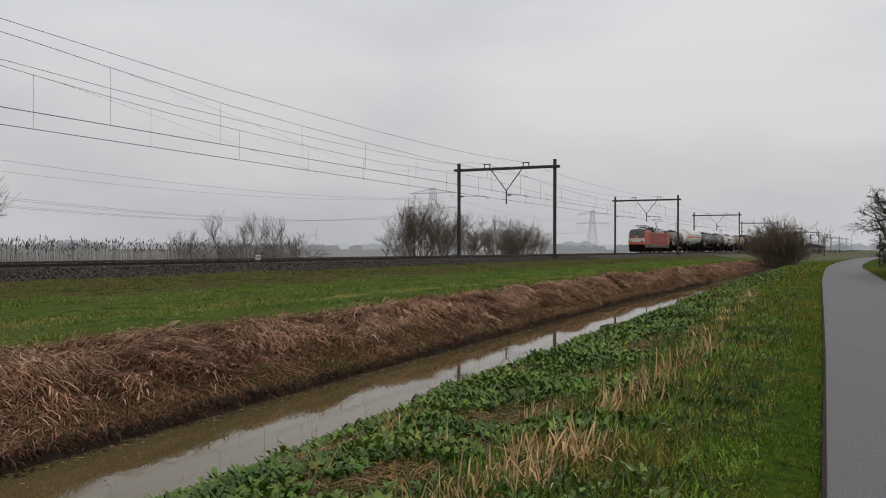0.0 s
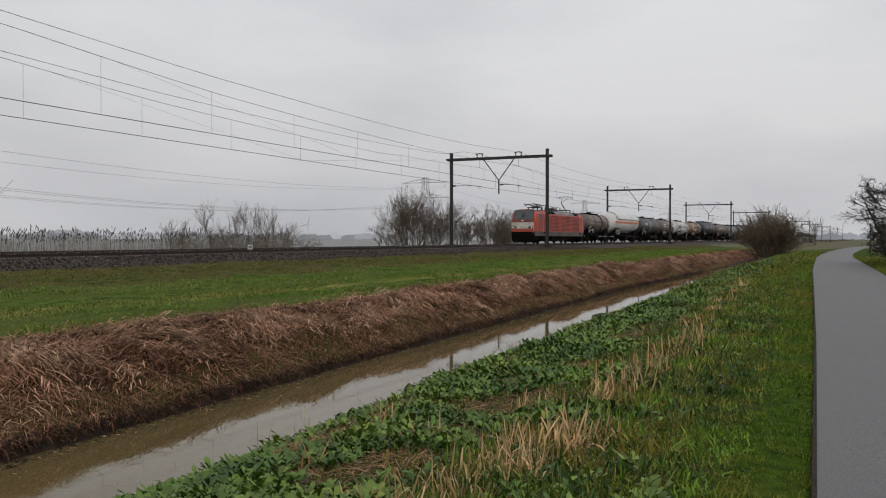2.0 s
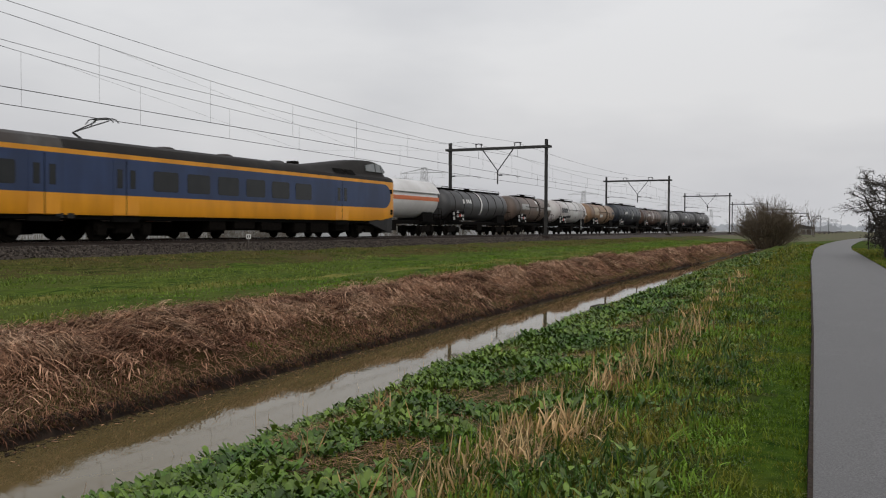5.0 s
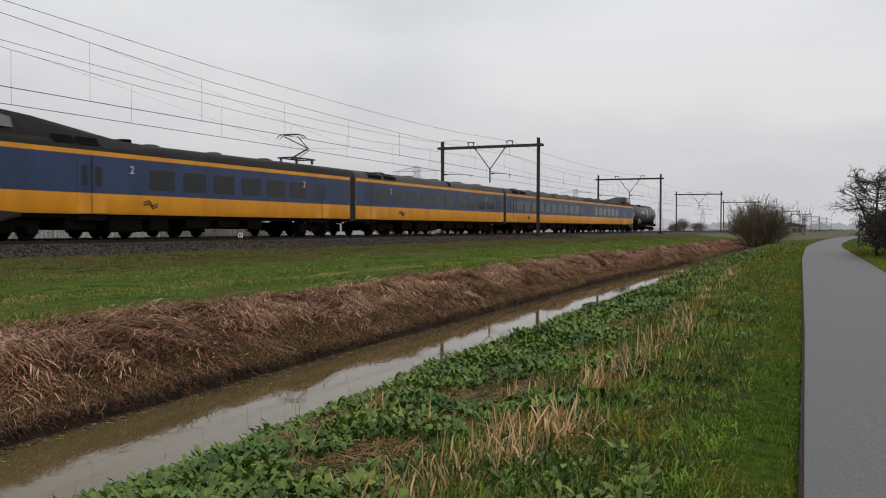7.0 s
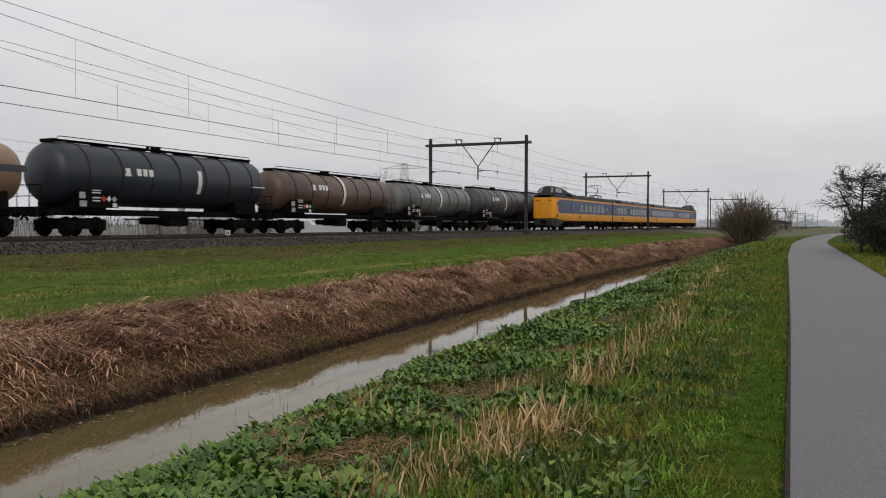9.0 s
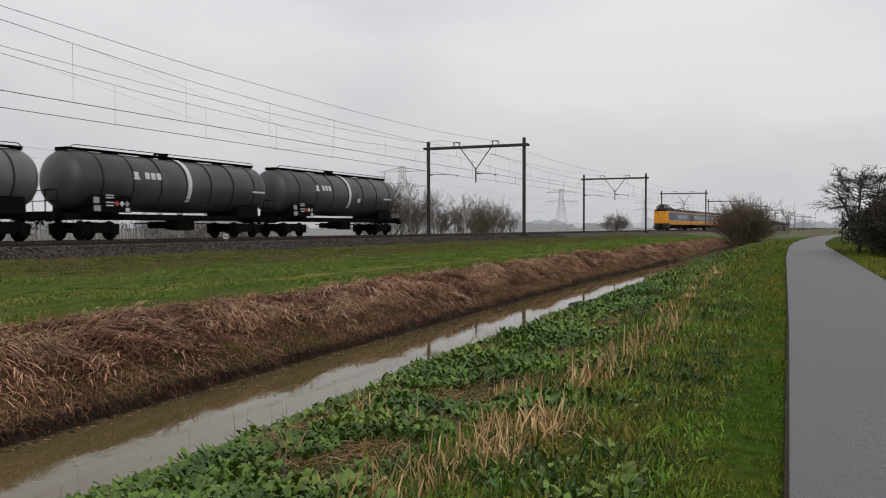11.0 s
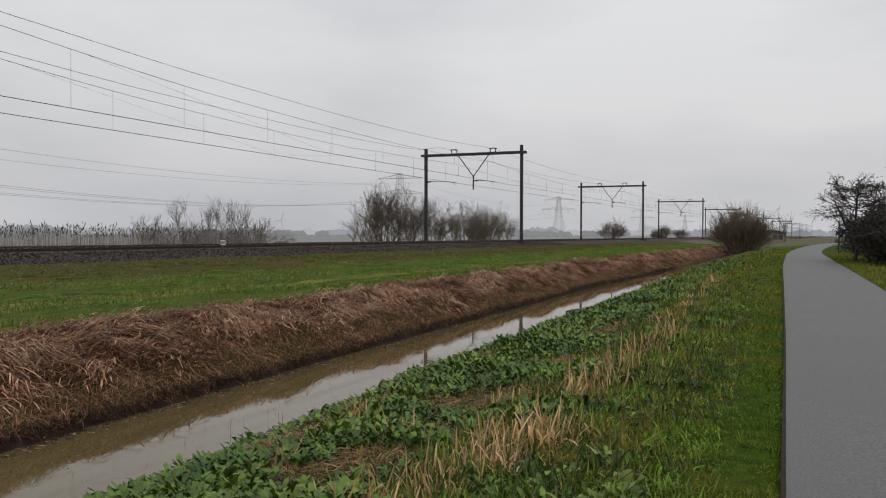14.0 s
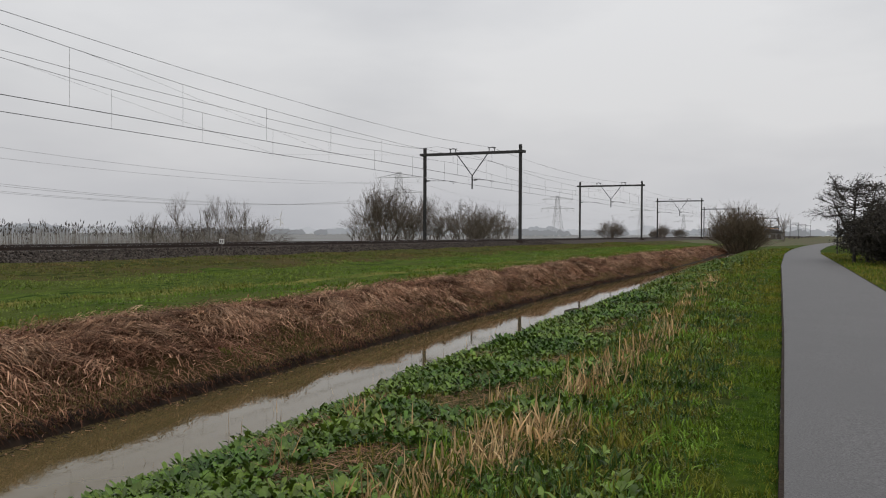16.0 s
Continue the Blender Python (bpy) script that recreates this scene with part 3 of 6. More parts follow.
def on_side(th, name, material, y0, y1, z0, z1, x, sides=(1, -1), depth=0.012, corner=0.08, label=""):
    """A rounded panel that lies on the upright side of a vehicle."""
    c = min(corner, (y1 - y0) / 2.1, (z1 - z0) / 2.1)
    ring = []
    for cy, cz, a0 in ((y1 - c, z1 - c, 0), (y0 + c, z1 - c, 90), (y0 + c, z0 + c, 180), (y1 - c, z0 + c, 270)):
        for k in range(4):
            a = radians(a0 + 30 * k)
            ring.append((cy + c * math.cos(a), cz + c * math.sin(a)))
    made = None
    for s in sides:
        f = Form()
        f.skin([[(s * (x - 0.02), a, b) for a, b in ring], [(s * (x + depth), a, b) for a, b in ring]])
        made = part(name, f, material, th, label)
    return made


# -- the red locomotive; its front at y = 0, its near flank at +x --
def build_loco():
    th = thing("locomotive", "weathered red electric locomotive with a white front band", "locomotive")
    W = 1.47

    def ring(y, lean, narrow):
        w = W - narrow
        pts = [(w, 1.38), (w, 3.36), (w - 0.1, 3.54), (w - 0.42, 3.78), (0.5, 3.85), (0, 3.87)]
        pts = pts + [(-x, z) for x, z in pts[-2::-1]]
        return [(x, y + lean * max(0, z - 2.55) * 0.5, z) for x, z in pts]

    f = Form()
    f.skin([ring(0.0, 1, 0.2), ring(0.06, 1, 0.08), ring(0.3, 1, 0.0), ring(0.9, 0.6, 0), ring(2.2, 0, 0), ring(16.9, 0, 0), ring(18.2, -0.6, 0), ring(18.8, -1, 0.0), ring(19.04, -1, 0.08), ring(19.1, -1, 0.2)])
    body = smooth_edges(part("body", f, M_RED, th), 28)
    f = Form()
    lo = lambda y, n: [(W - n, y, 0.88), (W - n, y, 1.38), (-W + n, y, 1.38), (-W + n, y, 0.88)]
    f.skin([lo(0.3, 0.1), lo(0.7, 0), lo(18.4, 0), lo(18.8, 0.1)])
    part("sole_bar", f, M_SOLE, th, "dusty grey sole bar")
    # pressed ribs along the machine room
    for k in range(11):
        z = 1.52 + k * 0.166
        for s in (1, -1):
            f = Form()
            f.skin([[(s * (W - 0.01), y, z), (s * (W + 0.03), y, z + 0.035), (s * (W + 0.03), y, z + 0.09), (s * (W - 0.01), y, z + 0.125)] for y in (4.5, 16.6)])
            part("side_rib", f, M_RIBDIRT, body)
    for y0 in (2.75, 16.75):
        for s in (1, -1):
            f = Form().box(s * (W + 0.006) - 0.012, s * (W + 0.006) + 0.012, y0, y0 + 0.75, 1.4, 3.35, bevel=0)
            door = part("cab_door", f, M_RED, th)
            part("grab_rail", Form().tube([(s * (W + 0.06), y0 - 0.06, 1.35), (s * (W + 0.06), y0 - 0.06, 2.9)], 0.018, 5), M_MARKG, door)
            part("step", Form().box(s * (W + 0.02) - 0.05, s * (W + 0.02) + 0.05, y0 + 0.1, y0 + 0.65, 1.2, 1.36), M_BLACK, door)
    for y0 in (1.72, 17.3):
        on_side(th, "cab_window", M_PANE, y0, y0 + 0.6, 2.72, 3.36, W, corner=0.06)
    on_side(th, "emblem", M_FADED, 10.0, 10.62, 2.35, 2.8, W + 0.03, corner=0.05, label="faded square emblem")
    # the light cant panel and the vents in it
    for s in (1, -1):
        f = Form()
        f.skin([[(s * (W - 0.02), y, 3.38), (s * (W - 0.09), y, 3.56), (s * (W - 0.42), y, 3.81)] for y in (4.4, 14.7)], closed=False, caps=False)
        part("cant_panel", f, M_LIGHTROOF, th, "light grey roof edge panel")
        for y0 in (4.6, 6.0, 14.8, 15.7):
            f = Form()
            f.skin([[(s * (W - 0.025), y, 3.46), (s * (W - 0.07), y, 3.59), (s * (W - 0.38), y, 3.83)] for y in (y0, y0 + (1.25 if y0 < 10 else 0.8))], closed=False, caps=False)
            part("roof_vent", f, M_BLACK, th)
    part("roof_deck", Form().prism([(-1.0, 3.76), (1.0, 3.76), (0.9, 3.9), (-0.9, 3.9)], 2.6, 16.8), M_ROOFG, th, "dusty grey roof deck")
    for ya, yb, lean in ((0.72, 2.6, 1), (16.5, 18.38, -1)):
        part("cab_roof", Form().prism([(-1.2, 3.68), (1.2, 3.68), (1.02, 3.83), (0.6, 3.9), (-0.6, 3.9), (-1.02, 3.83)], ya, yb), M_ROOFG, th, "dusty grey cab roof")
    # front: windscreen, white band, lamps, dark apron
    for near, sgn in ((True, 1), (False, -1)):
        y0 = 0.0 if near else 19.1
        fy = lambda z, d: y0 + sgn * (max(0, z - 2.55) * 0.5 - d)
        f = Form()
        f.skin([[(-1.22, fy(2.86, 0.012), 2.86), (1.22, fy(2.86, 0.012), 2.86), (1.14, fy(3.58, 0.012), 3.58), (-1.14, fy(3.58, 0.012), 3.58)],
                [(-1.22, fy(2.86, -0.1), 2.86), (1.22, fy(2.86, -0.1), 2.86), (1.14, fy(3.58, -0.1), 3.58), (-1.14, fy(3.58, -0.1), 3.58)]])
        part("windscreen", f, M_SCREEN, th)
        for nm, m, z0, z1, w0, w1, lab in (("window_surround", M_SURROUND, 2.74, 3.8, 1.26, 1.2, "dark grey windscreen surround"), ("nose_panel", M_DARKRED, 2.43, 2.735, 1.26, 1.26, "dark dusty red panel under the windscreen")):
            part(nm, Form().skin([[(-w0, fy(z0, d), z0), (w0, fy(z0, d), z0), (w1, fy(z1, d), z1), (-w1, fy(z1, d), z1)] for d in (0.007, -0.1)]), m, th, lab)
        part("wiper", Form().tube([(0.05, fy(2.95, 0.04), 2.95), (0.1, fy(3.45, 0.04), 3.45)], 0.025, 5), M_BLACK, th)
        part("wiper", Form().tube([(-0.1, fy(2.95, 0.04), 2.95), (-0.05, fy(3.4, 0.04), 3.4)], 0.025, 5), M_BLACK, th)
        ya, yb = sorted((y0 - sgn * 0.02, y0 + sgn * 0.3))
        part("front_band", Form().box(-1.27, 1.27, ya, yb, 1.72, 2.42), M_WHITE, th, "white front band")
        ya, yb = sorted((y0 - sgn * 0.03, y0 + sgn * 0.1))
        part("number_bar", Form().box(-0.3, 0.3, ya, yb, 1.8, 1.94), M_MARKG, th)
        part("number_bar", Form().box(0.35, 0.7, ya, yb, 2.16, 2.24), M_MARKG, th)
        for s in (-0.98, 0.98):
            ya, yb = sorted((y0 - sgn * 0.035, y0 + sgn * 0.2))
            case = part("lamp_case", Form().box(s - 0.26, s + 0.26, ya, yb, 1.74, 1.96, bevel=0.05), M_BLACK, th)
            for k in ((0.1,) if s > 0 else (-0.1,)):
                part("headlight", Form().wheel(0, 0, 0, 0.055, 0.04, 12), M_LAMP if near else M_BLACK, case, "lit headlamp" if near else "").matrix_basis = pose(s + k, y0 - sgn * 0.05, 1.85, 0, 0, 90)
        part("top_light", Form().wheel(0, 0, 0, 0.05, 0.05, 12), M_LAMP if near else M_BLACK, th, "lit top lamp" if near else "").matrix_basis = pose(0, fy(2.62, 0.03), 2.62, 0, 0, 90)
        ya, yb = sorted((y0 + sgn * 0.02, y0 + sgn * 1.4))
        part("apron", Form().prism([(-1.3, 0.4), (1.3, 0.4), (1.36, 1.5), (-1.36, 1.5)], ya, yb), M_BLACK, th, "black front apron")
        ya, yb = sorted((y0 - sgn * 0.12, y0 + sgn * 0.5))
        part("plough", Form().prism([(-1.05, 0.16), (1.05, 0.16), (1.25, 0.5), (-1.25, 0.5)], ya, yb), M_BLACK, th)
        buffers(th, y0, -sgn, 1.1)
        part("aerial", Form().tube([(0.5, y0 + sgn * 1.7, 3.8), (0.5, y0 + sgn * 1.7, 4.3)], 0.03, 5), M_BLACK, th)
        for s in (-1, 1):
            part("hand_rail", Form().tube([(s * 1.3, y0 - sgn * 0.12, 1.2), (s * 1.36, y0 - sgn * 0.14, 1.9), (s * 1.3, y0 - sgn * 0.06, 2.3)], 0.02, 5), M_MARKG, th)
    f = Form().box(-1.2, 1.2, 2.2, 16.9, 0.78, 0.9)
    for y0, y1, z0 in ((1.6, 2.6, 0.5), (6.4, 8.3, 0.3), (8.4, 10.6, 0.26), (10.7, 12.7, 0.3), (16.5, 17.5, 0.5)):
        f.box(-1.25, 1.25, y0, y1, z0, 0.86)
    part("underframe", f, M_BLACK, th)
    for y in (4.4, 14.7):
        bogie(th, y, 2.9, 0.6)
    # roof gear: two pantographs, insulators and bus bars
    pantograph(th, 4.2, 4.2, 6.0, 1, False)
    pantograph(th, 15.0, 4.2, 5.95, -1, True)
    for y in (6.8, 7.5, 8.1, 8.7, 9.8, 10.4, 11.1, 11.7, 12.3):
        f = Form()
        x = 0.35 * math.sin(y * 2.7)
        for k in range(4):
            f.tube([(x, y, 3.9 + k * 0.12), (x, y, 3.95 + k * 0.12)], 0.11, 8)
        f.tube([(x, y, 3.87), (x, y, 4.45)], 0.05, 8)
        part("roof_insulator", f, M_STEEL, th)
    f = Form().tube([(0.3, 3.0, 4.52), (0.3, 8.8, 4.46), (0.1, 12.4, 4.45)], 0.03, 5).tube([(-0.6, 1.9, 4.55), (-0.6, 6.8, 4.44)], 0.05, 5)
    f.tube([(0.6, 1.8, 4.57), (0.6, 7.0, 4.44)], 0.05, 5)
    part("bus_bar", f, M_STEEL, th)
    part("switch_box", Form().box(-0.5, 0.5, 9.2, 10.3, 3.88, 4.3, bevel=0.06), M_STEEL, th)
    return th


# -- tank wagons; each starts at y = 0, its near flank at +x --
def build_wagon(length, label, shell, band=None, rings=5, r=1.38, zc=2.8, gas=False, marks=(), top=True, stripe=None, ladder=True):
    th = thing("tank_wagon", label, "tank wagon", "goods train")
    a, b = 0.75, length - 0.75
    if gas:
        zc, r = 3.05, 1.52
    f = Form()
    n = 36
    rg = []
    for y, q in ((a, 0.02), (a + 0.04, 0.35), (a + 0.14, 0.66), (a + 0.32, 0.88), (a + 0.55, 0.97), (a + 0.8, 1.0), ((a + b) / 2, 1.0), (b - 0.8, 1.0), (b - 0.55, 0.97), (b - 0.32, 0.88), (b - 0.14, 0.66), (b - 0.04, 0.35), (b, 0.02)):
        rg.append([(r * q * math.cos(2 * math.pi * k / n), y, zc + r * q * math.sin(2 * math.pi * k / n) - (0.04 if abs(y - (a + b) / 2) < 1 else 0)) for k in range(n)])
    tank = smooth_edges(part("tank", f.skin(rg), shell, th), 50)
    circle = lambda y, q: [(q * math.cos(2 * math.pi * k / n), y, zc + q * math.sin(2 * math.pi * k / n)) for k in range(n)]
    for k in range(rings):
        y = a + 1.7 + (b - a - 3.4) * k / max(1, rings - 1)
        hoop = Form().skin([circle(y - 0.05, r - 0.03), circle(y - 0.05, r + 0.018), circle(y + 0.05, r + 0.018), circle(y + 0.05, r - 0.03)], caps=False)
        smooth_edges(part("hoop", hoop, shell if gas else (M_SOLE if shell in (M_TWHITE, M_TTAN) else M_HOOP), tank))
    if band:
        y = (a + b) / 2 + 0.2
        hoop = Form()
        arc = lambda yy, q: [(q * math.cos(radians(d)), yy, zc + q * math.sin(radians(d))) for d in range(-60, 86, 6)]
        hoop.skin([arc(y - 0.16, r + 0.02), arc(y + 0.16, r + 0.02)], caps=False, closed=False)
        part("white_band", hoop, M_MARK, tank, "white reflective band")
    if gas:
        arc = lambda yy, q: [(q * math.cos(radians(d)), yy, zc + q * math.sin(radians(d))) for d in range(18, 163, 6)]
        hood = Form().skin([arc(3.1, r + 0.03), arc(3.1, r + 0.11), arc(b - 0.4, r + 0.11), arc(b - 0.4, r + 0.03)], closed=False, caps=False)
        smooth_edges(part("sun_hood", hood, M_GASWHITE, th, "white sheet metal sun hood"))
        hoop = Form()
        hoop.tube([(r * 1.08 * math.cos(radians(d)), 3.1 - 1.0 * max(0, 1 - abs(d - 18) / 40), zc + (r + 0.1) * math.sin(radians(d))) for d in range(18, 163, 6)], 0.035, 5)
        hoop.tube([((r + 0.12) * math.cos(radians(18)), 3.1, zc + (r + 0.12) * math.sin(radians(18))), ((r + 0.12) * math.cos(radians(18)), b - 0.4, zc + (r + 0.12) * math.sin(radians(18)))], 0.03, 5)
        part("hood_edge", hoop, M_MARKG, th)
        arc = lambda yy, q: [(q * math.cos(radians(d)), yy, zc + q * math.sin(radians(d))) for d in (-5, -1, 3, 7)]
        part("orange_stripe", Form().skin([arc(a + 0.7, r + 0.012), arc(b - 0.5, r + 0.012)], caps=False, closed=False), M_ORANGE, th, "orange warning stripe")
    # marks: along, degrees up the flank, width, height, material
    for y, d, w, h, m in marks:
        span = h / r / 2
        arc = lambda yy: [((r + 0.022) * math.cos(t), yy, zc + (r + 0.022) * math.sin(t)) for t in np.linspace(radians(d) - span, radians(d) + span, 7)]
        part("marking", Form().skin([arc(y - w / 2), arc(y + w / 2)], caps=False, closed=False), m, tank)
    if ladder and shell in (M_TBROWN, M_TTAN, M_TWHITE):
        tall = shell is M_TWHITE
        y = (a + b) / 2 + (3.3 if tall else 1.6)
        f = Form()
        for e in (-0.2, 0.2):
            f.tube([((r + 0.09) * math.cos(radians(d)), y + e, zc + (r + 0.09) * math.sin(radians(d))) for d in range(0 if tall else -62, 85, 12)], 0.022, 5)
            if tall:
                f.tube([(r + 0.09, y + e, zc), (r + 0.09, y + e, 0.55)], 0.022, 5)
        for k in range(7 if tall else 0):
            f.tube([(r + 0.09, y + e, 0.65 + 0.3 * k) for e in (-0.2, 0.2)], 0.018, 4)
        for d in range(0 if tall else -60, 84, 11):
            f.tube([((r + 0.09) * math.cos(radians(d)), y + e, zc + (r + 0.09) * math.sin(radians(d))) for e in (-0.2, 0.2)], 0.015, 4)
        part("ladder", f, M_MARKG if shell is M_TWHITE else M_GEAR, th)
        part("heating_pipe", Form().tube([((r + 0.05) * math.cos(radians(8)), a + 3.4, zc + 0.25), ((r + 0.05) * math.cos(radians(8)), y + 1.6, zc + 0.2), ((r + 0.05), y + 1.6, zc - 0.6)], 0.03, 5), M_GEAR, th)
    if top:
        z = zc + r
        y0, y1 = (a + 0.5 if length > 16 else (a + b) / 2 - 3.4), (b - 0.5 if length > 16 else (a + b) / 2 + 2.6)
        f = Form()
        f.box(-0.42, 0.42, y0, y1, z + 0.06, z + 0.1)
        for k in range(6):
            yy = y0 + (y1 - y0) * k / 5
            f.box(-0.4, 0.4, yy - 0.03, yy + 0.03, z - 0.08, z + 0.06)
        part("walkway", f, M_GEAR, th, "grating walkway along the tank top")
        f = Form().tube([(0.5, y0, z + 0.02), (0.5, y0 + 0.3, z + 0.22), (0.5, y1 - 0.3, z + 0.22), (0.5, y1, z + 0.02)], 0.022, 5)
        part("guard_rail", f, M_GEAR, th)
        f = Form().tube([(0, (a + b) / 2 - 0.3, z - 0.1), (0, (a + b) / 2 - 0.3, z + 0.22)], 0.27, 12)
        f.tube([(0, (a + b) / 2 - 0.3, z + 0.22), (0, (a + b) / 2 - 0.3, z + 0.28)], 0.3, 12)
        part("filling_hatch", f, M_GEAR, th)
        part("valve", Form().tube([(0.1, (a + b) / 2 - 1.0, z), (0.1, (a + b) / 2 - 1.0, z + 0.28)], 0.09, 8), M_GEAR, th)
    # underframe, saddles, end platform
    f = Form()
    for s in (-0.75, 0.75):
        f.box(s - 0.1, s + 0.1, 0.35, length - 0.35, 1.0, 1.3)
    f.box(-1.3, 1.3, 0.3, 0.5, 0.95, 1.32), f.box(-1.3, 1.3, length - 0.5, length - 0.3, 0.95, 1.32)
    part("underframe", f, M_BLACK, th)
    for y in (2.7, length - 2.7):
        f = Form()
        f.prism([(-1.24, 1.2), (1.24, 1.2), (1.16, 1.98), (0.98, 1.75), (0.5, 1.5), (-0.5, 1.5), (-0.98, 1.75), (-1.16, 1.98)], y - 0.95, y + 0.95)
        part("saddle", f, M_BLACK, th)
    f = Form()
    for s in (1.28, -1.28):
        f.box(s - 0.04, s + 0.04, 3.9, length - 3.9, 1.08, 1.16)
    part("side_rail", f, M_GEAR, th)
    f = Form()
    f.tube([(0, length * 0.42, 0.75), (0, length * 0.5, 0.75)], 0.2, 10).box(-0.9, 0.9, length * 0.55, length * 0.57, 0.5, 1.1)
    f.tube([(0.9, length * 0.3, 0.82), (0.9, length * 0.68, 0.82)], 0.04, 6).box(0.7, 1.2, length * 0.47, length * 0.54, 0.45, 1.0)
    part("brake_gear", f, M_GEAR, th)
    yp = length - 0.3
    f = Form()
    f.box(-1.25, 1.25, yp - 0.05, yp + 0.3, 1.3, 1.36)
    part("end_platform", f, M_GEAR, th)
    f = Form()
    for x in (-1.2, -0.4, 0.4, 1.2):
        f.tube([(x, yp + 0.25, 1.34), (x, yp + 0.25, 2.35)], 0.022, 5)
    for z in (1.85, 2.35):
        f.tube([(-1.2, yp + 0.25, z), (1.2, yp + 0.25, z)], 0.022, 5)
    f.tube([(1.2, yp + 0.25, 2.35), (1.2, yp - 0.4, 2.35), (1.2, yp - 0.4, 1.34)], 0.022, 5)
    part("platform_railing", f, M_GEAR, th)
    for y in (2.6, length - 2.6):
        bogie(th, y)
    buffers(th, 0.3, -1), buffers(th, length - 0.3, 1)
    # data panels low on the flank
    for k, (y, z, w, h, m) in enumerate(((2.05, 1.95, 0.35, 0.3, M_MARKG), (2.1, 1.55, 0.4, 0.28, M_MARKG), (2.9, 2.2, 0.5, 0.05, M_MARK), (2.9, 2.08, 0.5, 0.05, M_MARK), (2.9, 1.85, 0.5, 0.06, M_MARK), (2.9, 1.7, 0.45, 0.06, M_MARK), (4.05, 1.5, 0.26, 0.2, M_MARK))):
        part("data_panel", Form().box(1.4, 1.415, y - w / 2, y + w / 2, z - h / 2, z + h / 2), m, th)
    for y, m in ((3.35, M_HAZARD), (3.68, M_MARK), (4.02, M_MARKG)):
        d = 0.15
        part("placard", Form().add([(1.42, y - d, 1.8), (1.42, y, 1.8 - d), (1.42, y + d, 1.8), (1.42, y, 1.8 + d), (1.4, y - d, 1.8), (1.4, y, 1.8 - d), (1.4, y + d, 1.8), (1.4, y, 1.8 + d)], [(0, 1, 2, 3), (7, 6, 5, 4), (0, 4, 5, 1), (1, 5, 6, 2), (2, 6, 7, 3), (3, 7, 4, 0)]), m, th)
    part("backing_plate", Form().box(1.36, 1.4, 1.8, 4.3, 1.36, 2.2), M_BLACK, th)
    return th


def tank_paint(name, a, b, grime, dirt):
    return paint(name, a, b, 0.42, grime, dirt, 1.2)


M_TBROWN = tank_paint("brown_grey_tank", (0.14, 0.1, 0.08), (0.2, 0.148, 0.12), (0.05, 0.04, 0.034), 0.6)
M_TRUST = tank_paint("chestnut_tank", (0.105, 0.06, 0.042), (0.15, 0.085, 0.06), (0.05, 0.034, 0.028), 0.6)
M_TTAN = tank_paint("tan_tank", (0.27, 0.162, 0.092), (0.35, 0.228, 0.138), (0.14, 0.09, 0.06), 0.6)
M_TDARK = tank_paint("dark_grey_tank", (0.055, 0.056, 0.06), (0.085, 0.086, 0.09), (0.035, 0.032, 0.03), 0.6)
M_TGREY = tank_paint("dusty_grey_tank", (0.13, 0.128, 0.125), (0.19, 0.187, 0.18), (0.07, 0.065, 0.06), 0.6)
M_TNAVY = tank_paint("slate_blue_tank", (0.016, 0.021, 0.032), (0.027, 0.034, 0.048), (0.02, 0.024, 0.03), 0.5)
M_TWHITE = tank_paint("off_white_tank", (0.58, 0.57, 0.565), (0.68, 0.67, 0.665), (0.38, 0.3, 0.28), 0.5)
M_GASWHITE = tank_paint("clean_white_tank", (0.7, 0.69, 0.68), (0.78, 0.77, 0.76), (0.5, 0.47, 0.44), 0.4)
M_TPATCH = tank_paint("wiped_clean_patch", (0.42, 0.33, 0.22), (0.5, 0.41, 0.29), (0.3, 0.22, 0.15), 0.4)
M_MARKD = mat("dark_marking", (0.03, 0.03, 0.035), (0.05, 0.05, 0.055), 6, 0.6)


def emblem(y, d=14, m=M_MARK):
    """An emblem and a word, as plain bars of their size."""
    return ((y - 0.95, d, 0.3, 0.34, m), (y - 0.95, d - 7, 0.42, 0.1, m)) + tuple((y + k, d, 0.3, 0.36, m) for k in (-0.2, 0.22, 0.64))


